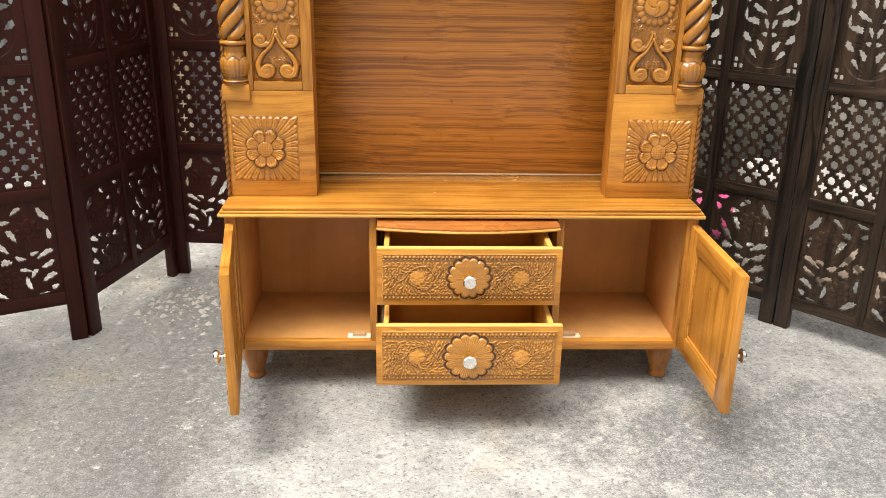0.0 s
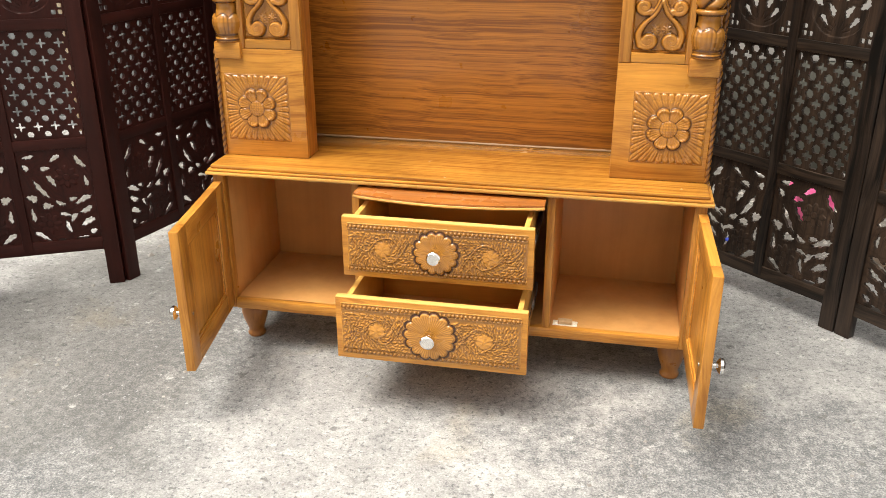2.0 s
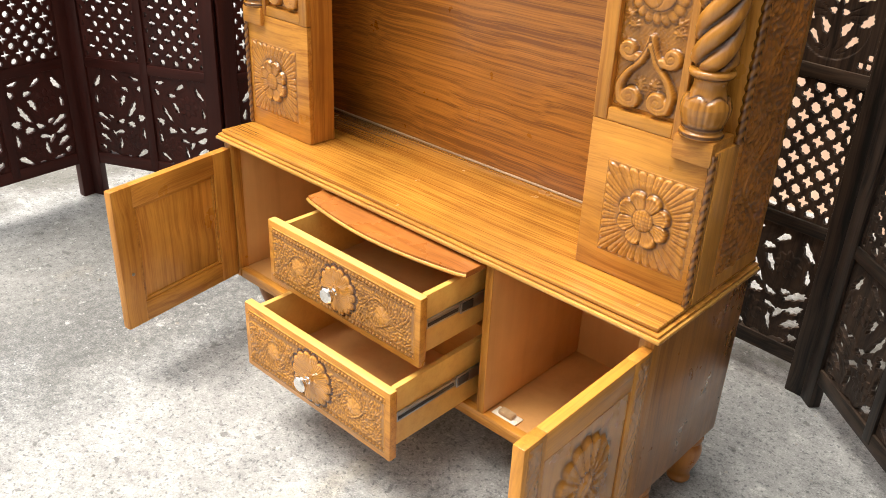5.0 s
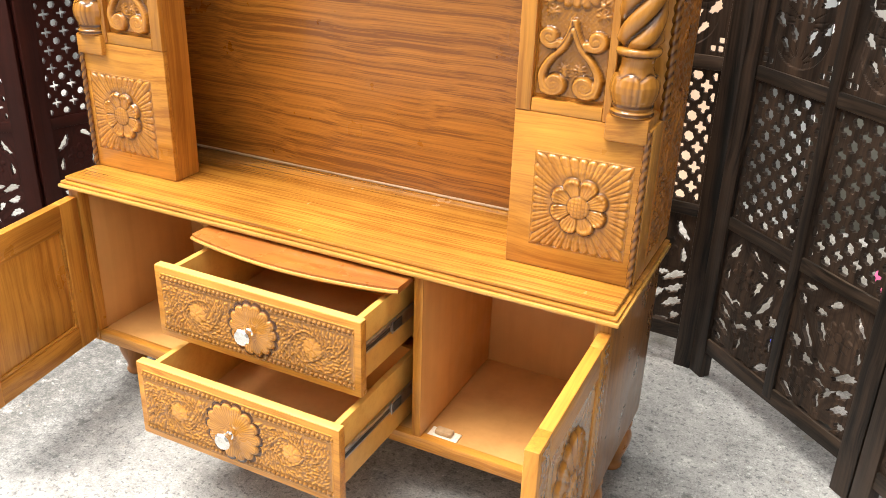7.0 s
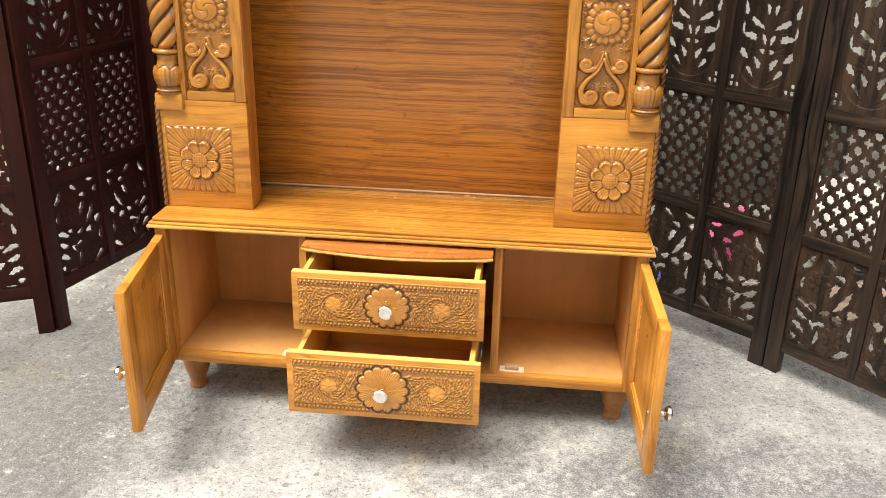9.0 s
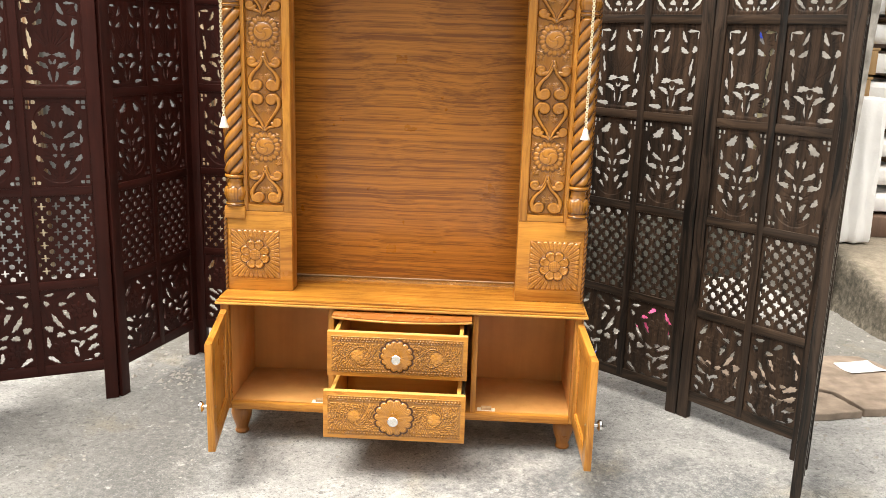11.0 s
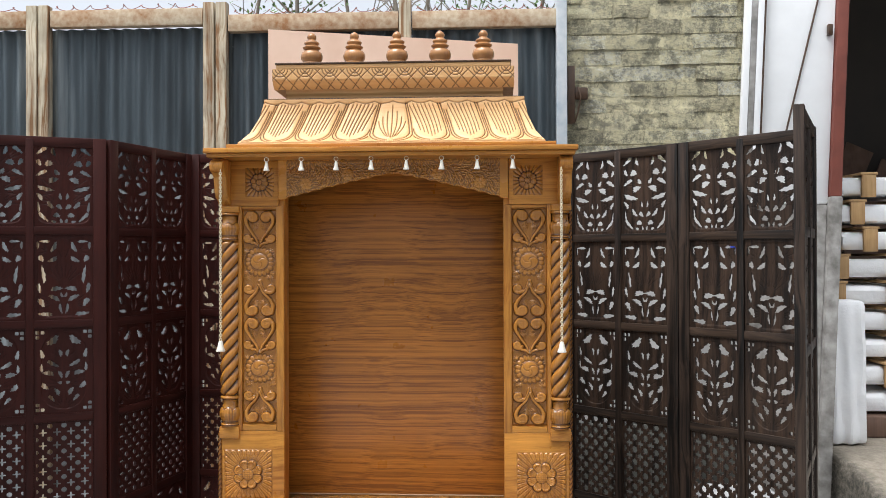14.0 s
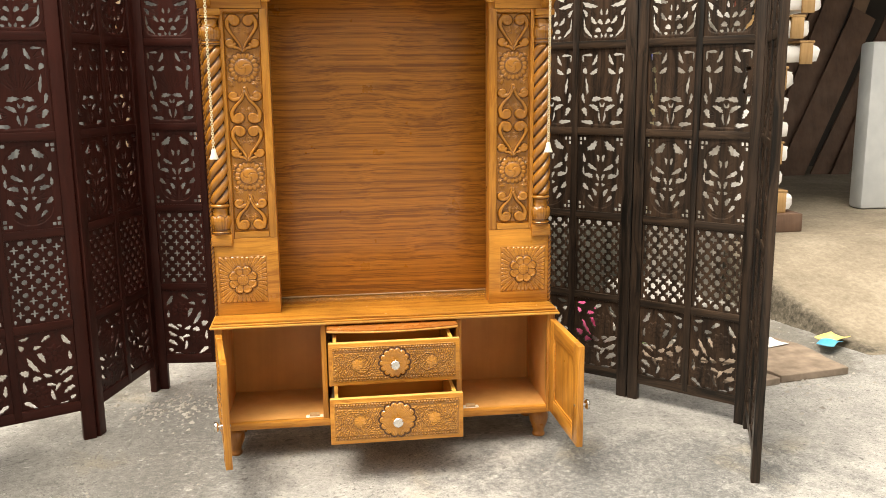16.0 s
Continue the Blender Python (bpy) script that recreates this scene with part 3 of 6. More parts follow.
part("slanting_cable", tube([(1.80, WALL_Y - 0.03, 1.70), (1.872, WALL_Y - 0.03, 2.0), (1.945, WALL_Y - 0.03, 2.3), (2.018, WALL_Y - 0.03, 2.6), (2.09, WALL_Y - 0.03, 2.9)], 0.005, 6), dark_trim, pier_trim)
part("wall_bracket", box(2.085, 2.11, WALL_Y - 0.05, WALL_Y - 0.021, 2.50, 2.56, 0.006), dark_trim, pier_trim)
post = thing("steel_post", (2.12, WALL_Y, 0), "red oxide steel door post, peeling white low down", "post", kind="structure")
part("upper_post", box(2.1345, 2.192, WALL_Y - 0.05, WALL_Y + 0.06, 1.66, 3.9, 0.006, m=lean(0.045, 2.6)), red_oxide, post)
part("lower_post", box(2.0885, 2.156, WALL_Y - 0.055, WALL_Y + 0.06, 0.0, 1.66, 0.012, m=lean(0.045, 1.66)), peeling, post)

# unseen wall added behind the walk to block low sky light
solo("wall_yard", box(-12.0, 12.0, -6.4, -6.2, 0, 4.6, 0), grey_plaster, "plain grey wall added out of view to block low sky light", "wall", kind="structure")

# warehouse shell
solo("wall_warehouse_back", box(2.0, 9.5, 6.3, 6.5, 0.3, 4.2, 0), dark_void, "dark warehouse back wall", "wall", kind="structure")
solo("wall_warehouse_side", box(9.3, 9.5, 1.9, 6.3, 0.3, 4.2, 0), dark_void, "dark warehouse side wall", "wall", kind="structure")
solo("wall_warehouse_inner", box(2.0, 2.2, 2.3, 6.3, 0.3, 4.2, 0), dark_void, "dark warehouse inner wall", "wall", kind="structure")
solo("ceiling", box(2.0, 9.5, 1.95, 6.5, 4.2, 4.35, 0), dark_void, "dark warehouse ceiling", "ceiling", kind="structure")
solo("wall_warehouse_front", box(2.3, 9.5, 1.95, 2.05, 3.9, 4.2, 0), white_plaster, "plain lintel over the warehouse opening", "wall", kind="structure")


# ---- folding screens ----
CELL_W, CELL_H = 0.192, 0.298
PANEL_W = 0.5


def cut_cell(name, solid, carve, material, step=0.0027, thick=0.010):
    """A pierced board: marching squares on solid(u, v) > 0 give front, back and the walls of the holes."""
    nu, nv = int(CELL_W / step) + 1, int(CELL_H / step) + 1
    us, vs = np.linspace(-CELL_W / 2, CELL_W / 2, nu), np.linspace(-CELL_H / 2, CELL_H / 2, nv)
    U, V = np.meshgrid(us, vs)
    f = solid(U, V)
    f[0], f[-1], f[:, 0], f[:, -1] = 1, 1, 1, 1
    verts, index, faces = [], {}, []

    def corner(j, i):
        key = (j, i)
        if key not in index:
            index[key] = len(verts)
            verts.append((us[i], vs[j]))
        return index[key]

    def cross(j0, i0, j1, i1):
        key = (j0, i0, j1, i1) if (j0, i0) < (j1, i1) else (j1, i1, j0, i0)
        if key not in index:
            a, b = f[j0, i0], f[j1, i1]
            t = a / (a - b)
            index[key] = len(verts)
            verts.append((us[i0] + t * (us[i1] - us[i0]), vs[j0] + t * (vs[j1] - vs[j0])))
        return index[key]

    rims = []
    for j in range(nv - 1):
        for i in range(nu - 1):
            ring = ((j, i), (j, i + 1), (j + 1, i + 1), (j + 1, i))
            inside = [f[c] > 0 for c in ring]
            if not any(inside):
                continue
            poly, flags = [], []
            for k in range(4):
                a, b = ring[k], ring[(k + 1) % 4]
                if inside[k]:
                    poly.append(corner(*a))
                    flags.append(False)
                if inside[k] != inside[(k + 1) % 4]:
                    poly.append(cross(*a, *b))
                    flags.append(True)
            faces.append(poly)
            for k in range(len(poly)):
                if flags[k] and flags[(k + 1) % len(poly)]:
                    rims.append((poly[k], poly[(k + 1) % len(poly)]))
    P = np.array(verts)
    n = len(P)
    h, s = carve(P[:, 0], P[:, 1])
    front = np.column_stack([P[:, 0], -thick / 2 - h, P[:, 1]])
    back = np.column_stack([P[:, 0], np.full(n, thick / 2), P[:, 1]])
    allf = faces + [tuple(reversed([k + n for k in p])) for p in faces] + [(b, a, a + n, b + n) for a, b in rims]
    me = bpy.data.meshes.new(name)
    me.from_pydata(np.vstack([front, back]).tolist(), [], allf)
    me.materials.append(material)
    at = me.attributes.new("stain_shade", "FLOAT", "POINT")
    at.data.foreach_set("value", np.concatenate([s, s]).astype(np.float32))
    return me


def holes(kind):
    """Pierced gaps of one carved cell, for the half right of its middle line: (x, y, half length, half width, angle), in shares of the half cell and in millimetres."""
    if kind == 0:  # tall flower over fans of long leaves
        return [(0.40, 0.84, 12, 4.5, 72), (0.84, 0.88, 17, 4.5, -38), (0.57, 0.54, 11, 7, -10), (0.96, 0.56, 10, 5, 62), (0.27, 0.30, 9, 5, 48), (0.84, 0.29, 16, 4.5, -28), (0.42, 0.10, 13, 6.5, -22), (0.72, -0.13, 22, 5, 14), (0.14, -0.33, 9, 3.5, 80),
                (0.92, -0.34, 12, 4.5, 55), (0.18, -0.60, 9, 5, 40), (0.52, -0.56, 13, 4.5, 50), (0.97, -0.62, 14, 3, 84), (0.28, -0.83, 9, 5.5, 5), (0.80, -0.87, 19, 4, 46), (0.38, -1.0, 6, 3.5, 5), (0.10, -0.98, 6, 3.5, 80)]
    if kind == 1:  # broad tulip over a low spray
        return [(0.38, 0.80, 16, 4.5, -64), (0.72, 0.95, 13, 3, 0), (1.0, 0.84, 12, 3, 88), (0.88, 0.50, 9, 6, 60), (0.42, 0.47, 13, 5, -30), (0.78, 0.06, 24, 4, 82), (0.29, -0.30, 15, 5.5, -8), (0.95, -0.28, 14, 4.5, 78),
                (0.08, -0.47, 7, 3, 68), (0.37, -0.54, 16, 5, 28), (0.86, -0.66, 13, 6, 60), (0.13, -0.82, 15, 3.2, 78), (0.70, -0.97, 19, 4.5, 5)]
    return [(0.42, 0.80, 18, 7.5, -40), (0.84, 0.44, 13, 4.5, 78), (0.13, 0.46, 10, 4, 78), (0.43, 0.19, 17, 4.5, 30), (0.86, 0.08, 12, 3.5, 86), (0.58, -0.06, 14, 5.5, 12), (0.13, -0.10, 11, 4, 68), (0.74, -0.40, 12, 5.5, 46), (0.15, -0.32, 6, 4, 0),
            (0.26, -0.55, 12, 5, 58), (0.48, -0.72, 12, 4, 48)]


def veins(kind):
    """Chisel lines on the leaves, right of the middle: (x0, y0, x1, y1) in shares of the half cell."""
    fans = {0: [(0.0, 0.35, 70, 40, 3, 0.24, 0.56), (0.45, 0.62, 38, 40, 3, 0.16, 0.38), (0.30, 0.16, 24, 36, 3, 0.2, 0.5), (0.10, -0.22, 12, 44, 4, 0.3, 0.78), (0.15, -0.55, 22, 40, 4, 0.28, 0.72), (0.05, -0.95, 62, 50, 3, 0.18, 0.36)],
            1: [(0.0, -0.20, 68, 60, 5, 0.28, 0.72), (0.0, 0.42, 80, 24, 2, 0.2, 0.46), (0.55, 0.68, 20, 60, 3, 0.14, 0.34), (0.35, -0.70, 8, 60, 4, 0.2, 0.5), (0.0, -0.90, 80, 24, 2, 0.1, 0.3)],
            2: [(0.0, 0.30, 62, 56, 4, 0.24, 0.46), (0.05, -0.02, 24, 50, 4, 0.26, 0.56), (0.05, -0.38, 10, 40, 3, 0.26, 0.5), (0.0, -0.98, 60, 70, 4, 0.2, 0.36)]}[kind]
    out = []
    for x, y, mid, spread, n, r0, r1 in fans:
        for k in range(n):
            a = math.radians(mid + spread * (k / (n - 1) - 0.5))
            c, d = math.cos(a) * 0.085, math.sin(a) * 0.085
            out.append((x * 0.082 + r0 * c, y * 0.13 + r0 * d, x * 0.082 + r1 * c * 1.15, y * 0.13 + r1 * d * 1.15))
    return out


def ragged(u, v, cx, cy, a, b, ang, seed):
    c, s = math.cos(math.radians(ang)), math.sin(math.radians(ang))
    x, y = ((u - cx) * c + (v - cy) * s) / a, (-(u - cx) * s + (v - cy) * c) / b
    r, t = np.hypot(x, y), np.arctan2(y, x)
    return (r - 1 - 0.13 * np.sin(3 * t + seed) - 0.17 * np.cos(8 * t + 2.3 * seed)) * min(a, b)


def solid_fan(kind, grow):
    def f(u, v):
        a = np.abs(u)
        best = np.full_like(u, 1.0)
        for n, (x, y, la, wb, ang) in enumerate(holes(kind)):
            best = np.minimum(best, ragged(a, v, x * 0.082, y * 0.130, la * 0.00142 * grow, wb * 0.00164 * grow, ang, n * 1.7))
        if kind == 2:  # small pierced corners
            for k in range(3):
                cx, cy = 0.083 - 0.016 * (k == 1), 0.132 - 0.017 * (k == 2)
                best = np.minimum(best, np.maximum(np.abs(a - cx), np.abs(np.abs(v) - cy)) - 0.0060)
        return best

    return f


def carve_fan(kind):
    def f(u, v):
        a = np.abs(u)
        h, s = np.zeros_like(u), np.zeros_like(u)
        inner_w, inner_h, r = (0.086, 0.137, 0.034) if kind < 2 else (0.072, 0.134, 0.070)
        qx, qy = np.maximum(a - (inner_w - r), 0), np.maximum(np.abs(v) - (inner_h - r), 0)
        inside = smoothstep(0.0, 0.003, r - np.hypot(qx, qy))
        for x0, y0, x1, y1 in veins(kind):
            length = math.hypot(x1 - x0, y1 - y0)
            q = np.clip(((a - x0) * (x1 - x0) + (v - y0) * (y1 - y0)) / length**2, 0, 1)
            d = np.hypot(a - x0 - q * (x1 - x0), v - y0 - q * (y1 - y0))
            cut = np.exp(-((d / 0.0012) ** 2))
            h, s = np.minimum(h, -0.0012 * cut), np.maximum(s, 0.55 * cut)
        return -0.0018 * inside + h * inside + 0.0006 * np.sin(a * 210 + 40 * v) * inside, np.clip(s, 0, 1) * inside * 0.9

    return f


def lattice(round_r, plus_t, plus_l):
    """Lobed round holes on a square net, with a plus-shaped hole in the middle of each mesh."""
    def f(u, v):
        p = 0.0442
        x, y = u - np.round(u / p) * p, v - np.round(v / p) * p
        r, a = np.hypot(x, y), np.arctan2(y, x)
        disc = r - round_r * (1 + 0.10 * np.cos(8 * a))
        x, y = u - (np.floor(u / p) + 0.5) * p, v - (np.floor(v / p) + 0.5) * p
        plus = np.maximum(np.minimum(np.abs(x), np.abs(y)) - plus_t, np.maximum(np.abs(x), np.abs(y)) - plus_l)
        return np.maximum(np.minimum(disc, plus), np.maximum(np.abs(u) - 0.087, np.abs(v) - 0.140))

    return f


def bloom(u, v, cx, cy, r0):
    r, a = np.hypot(u - cx, v - cy), np.arctan2(v - cy, u - cx)
    return r0 * (0.86 + 0.14 * np.cos(8 * a)) - r, r, a


VINE = [(-0.80, 0.80, 17, 5, 55), (-0.04, 0.92, 13, 4, -35), (0.33, 0.70, 10, 4.5, -10), (0.78, 0.97, 12, 3.5, -10), (0.92, 0.74, 8, 5, 60), (0.18, 0.42, 15, 5, 62), (0.55, 0.23, 24, 4.8, 58), (0.88, 0.05, 11, 7, 30), (0.45, -0.14, 11, 6.5, 0), (0.02, -0.10, 11, 4.5, 25),
        (-0.74, -0.04, 19, 5, -28), (-0.40, -0.02, 9, 4, -20), (-0.78, -0.29, 15, 5, -30), (-0.78, -0.56, 16, 5.5, -30), (-0.90, -0.80, 8, 5, -30), (-0.52, -0.93, 13, 3.6, -8), (-0.34, -0.44, 12, 4, -55), (-0.08, -0.36, 12, 4, 15), (-0.12, -0.66, 15, 4, 78), (0.94, -0.34, 15, 4, 86), (0.78, -0.82, 19, 4.6, 38), (0.16, -0.95, 8, 3.6, 5), (-0.92, 0.36, 12, 3.8, 84)]
BLOOMS = ((-0.33 * 0.082, 0.49 * 0.13, 0.034), (0.46 * 0.082, -0.54 * 0.13, 0.033))


def solid_vine(grow):
    return lambda u, v: vine_field(u, v, grow)


def vine_field(u, v, grow):
    best = np.full_like(u, 1.0)
    for n, (x, y, la, wb, ang) in enumerate(VINE):
        best = np.minimum(best, ragged(u, v, x * 0.082, y * 0.130, la * 0.00158 * grow, wb * 0.00184 * grow, ang, n * 2.1))
    for cx, cy, r0 in BLOOMS:
        best = np.maximum(best, bloom(u, v, cx, cy, r0)[0])
    return best


def carve_vine(u, v):
    h, s = np.zeros_like(u), np.zeros_like(u)
    for n, (x, y, la, wb, ang) in enumerate(VINE):
        d = ragged(u, v, x * 0.082, y * 0.130, la * 0.0011, wb * 0.0011, ang, n * 2.1)
        h = np.maximum(h, 0.0007 * np.exp(-((d - 0.005) / 0.003) ** 2))
        s = np.maximum(s, 0.4 * np.exp(-((d - 0.0105) / 0.0016) ** 2))
    for cx, cy, r0 in BLOOMS:
        d, r, a = bloom(u, v, cx, cy, r0)
        pet = np.abs(np.cos(4 * a))
        h = np.where(d > 0, smoothstep(0, 0.004, d) * (0.0012 + 0.0012 * pet * np.clip(r / r0, 0, 1)) + 0.0012 * (r < 0.009), h)
        s = np.where(d > 0, 0.55 * (1 - pet) ** 3 + 0.5 * np.exp(-(((r - 0.010) / 0.0018) ** 2)), s)
    return h, s


def flat_carve(u, v):
    return np.zeros_like(u), np.zeros_like(u)


def screen_panel(parent, cells, material, across, foot, height, m, label):
    """One leaf of a screen: x along it from 0, z up, front towards -y."""
    st, mu, rail = 0.046, 0.026, 0.030
    rows = (height - foot) / 5
    xs = (st, PANEL_W / 2 - mu / 2, PANEL_W / 2 + mu / 2, PANEL_W - st)
    leaf_ob = part("panel", box(xs[1], xs[2], -0.0125, 0.0125, foot + 0.01, height - 0.01, 0.002), material, parent, label, m=m)
    for k in range(6):
        z = foot + k * rows
        z0, z1 = (z - rail / 2, z + rail / 2) if 0 < k < 5 else ((z, z + rail * 1.3) if k == 0 else (z - rail * 1.2, z))
        part("rail", box(st - 0.001, PANEL_W - st + 0.001, -0.011, 0.011, z0, z1, 0.002), across, leaf_ob)
    for x0 in (0.002, PANEL_W - st):
        part("stile", box(x0, x0 + st - 0.002, -0.014, 0.014, 0.0, height, 0.0025), material, leaf_ob)
    for k in range(5):
        zc = foot + (4 - k + 0.5) * rows
        for c in range(2):
            xc = (xs[0] + xs[1]) / 2 if c == 0 else (xs[2] + xs[3]) / 2
            me = cells[k]
            flip = Matrix.Diagonal((-1, 1, 1, 1)) if (k == 4 and c == 1) else Matrix.Identity(4)
            part("carved_panel", me, material, leaf_ob, m=Matrix.Translation((xc, 0, zc)) @ flip @ Matrix.Diagonal(((xs[1] - xs[0] + 0.004) / CELL_W, 1, (rows - rail + 0.006) / CELL_H, 1)))
    return leaf_ob


def screen_cells(material, tag, weave, grow):
    return [cut_cell("pierced_" + tag, solid_fan(0, grow), carve_fan(0), material), cut_cell("pierced_" + tag, solid_fan(1, grow), carve_fan(1), material), cut_cell("pierced_" + tag, solid_fan(2, grow), carve_fan(2), material),
            cut_cell("pierced_" + tag, lattice(*weave), flat_carve, material, 0.0026), cut_cell("pierced_" + tag, solid_vine(grow), carve_vine, material)]


def folding_screen(folds, material, across, carved, tag, weave, foot, height, label):
    at = (sum(p[0] for p in folds) / len(folds), sum(p[1] for p in folds) / len(folds), 0)
    ob = thing("folding_screen", at, label, "room divider", "folding screens round the cabinet")
    cells = screen_cells(carved, tag, weave, 0.84 if tag == "mahogany" else 0.97)
    for a, b in zip(folds, folds[1:]):
        m = Matrix.Translation((a[0], a[1], 0)) @ Matrix.Rotation(math.atan2(b[1] - a[1], b[0] - a[0]), 4, "Z")
        length = math.dist(a, b)
        screen_panel(ob, cells, material, across, foot, height, m @ Matrix.Diagonal((length / PANEL_W, 1, 1, 1)), "")
    return ob


LEFT_FOLDS = [(-1.50, -0.39), (-1.54, 0.11), (-1.08, 0.335), (-0.945, 0.835), (-0.45, 0.79)]
RIGHT_FOLDS = [(0.13, 0.80), (0.625, 0.765), (1.01, 0.42), (1.350, 0.06), (1.148, -0.405)]
folding_screen(LEFT_FOLDS, mahogany, mahogany_across, mahogany_carved, "mahogany", (0.0090, 0.0030, 0.0128), 0.115, 1.79, "dark red mahogany folding screen with pierced carved panels")
folding_screen(RIGHT_FOLDS, walnut, walnut_across, walnut_carved, "walnut", (0.0116, 0.0046, 0.0138), 0.07, 1.765, "dark brown carved walnut folding screen with pierced panels")


# ---- base cabinet ----
edge_ply = wood("pale_yellow_edge", (0.80, 0.52, 0.16), (0.68, 0.40, 0.10), "x", 40, (0.3, 0.7), 0.4, 0.15, blotch=0.15)
lip_teak = wood("pale_moulding_teak", (0.70, 0.37, 0.085), (0.50, 0.22, 0.04), "x", 80, (0.35, 0.62), 0.3, 0.35)
base = thing("base_cabinet", (0, 0.18, 0), "honey-coloured teak base cabinet with open doors and pulled drawers, on concrete", "cabinet")
X0, X1, Y0, Y1, Z0, Z1 = -0.585, 0.585, 0.02, 0.348, 0.12, 0.484
T = 0.018
DL, DR = -0.2245, 0.2435
part("side_panel", box(X0, X0 + T, Y0, Y1, Z0, Z1), teak_side, base)
part("side_panel", box(X1 - T, X1, Y0, Y1, Z0, Z1), teak_side, base)
for x0, x1 in ((X0 - 0.001, X0 + 0.026), (X1 - 0.026, X1 + 0.001)):
    part("front_stile", box(x0, x1, Y0 - 0.006, Y0 + 0.02, Z0, Z1 - 0.001), teak_z, base)
part("bottom_board", box(X0 + T, X1 - T, Y0 + 0.002, Y1 - 0.006, Z0 + 0.003, Z0 + 0.02), inner_ply, base)
part("front_rail", box(X0 + 0.026, X1 - 0.026, Y0 - 0.004, Y0 + 0.016, Z0 - 0.002, Z0 + 0.024), teak_x, base)
part("back_board", box(X0 + T, X1 - T, Y1 - 0.008, Y1, Z0 + 0.004, Z1 - 0.001), inner_ply, base)
for x0, x1 in ((X0 + T + 0.0003, X0 + T + 0.004), (X1 - T - 0.004, X1 - T - 0.0003)):
    part("lining", box(x0, x1, Y0 + 0.021, Y1 - 0.0085, Z0 + 0.0205, Z1 - 0.002, 0.0005), inner_ply, base)
for x in (DL, DR):
    part("divider", box(x - 0.0085, x + 0.0085, Y0, Y1 - 0.009, Z0 + 0.0245, Z1 - 0.002), inner_ply, base)
    part("divider_lipping", box(x - 0.009, x + 0.009, Y0 - 0.003, Y0 - 0.0005, Z0 + 0.0245, Z1 - 0.002, 0.001), teak_z, base)
part("top_rail", box(DL + 0.01, DR - 0.01, Y0 - 0.002, Y0 + 0.012, 0.4785, Z1 - 0.001, 0.0005), teak_x, base)

# bowed pull-out tray above the drawers
bow = [(DL + 0.012, 0.20), (DL + 0.012, -0.034)]
for i in range(1, 20):
    t = i / 20
    bow.append((DL + 0.004 + t * (DR - DL - 0.008), -0.034 - 0.030 * math.sin(math.pi * t) ** 0.9))
bow += [(DR - 0.012, -0.034), (DR - 0.012, 0.20)]
tray = part("pull_out_tray", extrude(bow, 0.4655, 0.4775, 0.001, plane="xy"), tray_red, base, "reddish bowed pull-out tray")
part("edge_lipping", tube([(x, y - 0.0005, 0.4695) for x, y in bow[1:-1]], 0.0036, 8), lip_teak, tray, "pale lipping")

leg_teak = wood("reddish_turned_leg", (0.52, 0.20, 0.036), (0.30, 0.098, 0.017), "z", 45, (0.3, 0.65), 0.3, 0.3)
LEG = [(0.0215, 0.0), (0.0235, 0.003), (0.0240, 0.008), (0.0215, 0.012), (0.0205, 0.017), (0.0225, 0.026), (0.0275, 0.040), (0.0325, 0.056), (0.0352, 0.070), (0.0355, 0.080), (0.0330, 0.090), (0.0285, 0.0965), (0.0265, 0.099), (0.0265, 0.1015), (0.0320, 0.1035), (0.0340, 0.108), (0.0335, 0.114), (0.0315, 0.119)]
for x in (-0.548, 0.552):
    for y in (0.098, 0.30):
        part("leg", lathe(LEG, 32, (x, y, 0)), leg_teak, base, "turned bulbous teak leg", smooth=50)

# worktop with a stepped moulding
top = thing("worktop", (0, 0.18, Z1), "glossy striped teak worktop with a moulded edge", "worktop")
part("moulding", box(-0.600, 0.600, 0.0, 0.356, Z1, 0.4925, 0.0035), lip_teak, top)
part("moulding", box(-0.5955, 0.5955, 0.0045, 0.355, 0.4925, 0.4985, 0.0025), teak_x, top)
part("board", box(-0.589, 0.589, 0.011, 0.354, 0.4985, 0.508, 0.004), veneer_top, top)


def carved_flower(u, v, radius, petals, twist=0.0, centre=0.33):
    r, a = np.hypot(u, v), np.arctan2(v, u)
    lobes = np.abs(np.cos(petals / 2 * (a + twist)))
    outline = radius * (0.84 + 0.16 * lobes**0.5)
    rise = smoothstep(0, radius * 0.12, outline - r)
    h = rise * radius * 0.27 * (0.55 + 0.45 * lobes**0.6) * (0.75 + 0.25 * np.cos(2.2 * r / radius))
    lines = 0.5 + 0.5 * np.cos(petals * 5 * (a + twist))
    h -= rise * radius * 0.05 * lines * (r > radius * centre)
    disc = r < radius * centre
    h = np.where(disc, radius * 0.22 * np.sqrt(np.clip(1.35 - (r / (radius * centre)) ** 2, 0, 2)) + radius * 0.02 * np.sign(np.sin(u / radius * 26) * np.sin(v / radius * 26)), h)
    gap = (1 - lobes) ** 4 * rise * (r > radius * centre)
    ring = np.exp(-(((r - outline * 1.02) / (radius * 0.075)) ** 2)) + 0.8 * np.exp(-(((r - radius * centre) / (radius * 0.05)) ** 2)) + 0.55 * gap
    return h, ring, outline - r


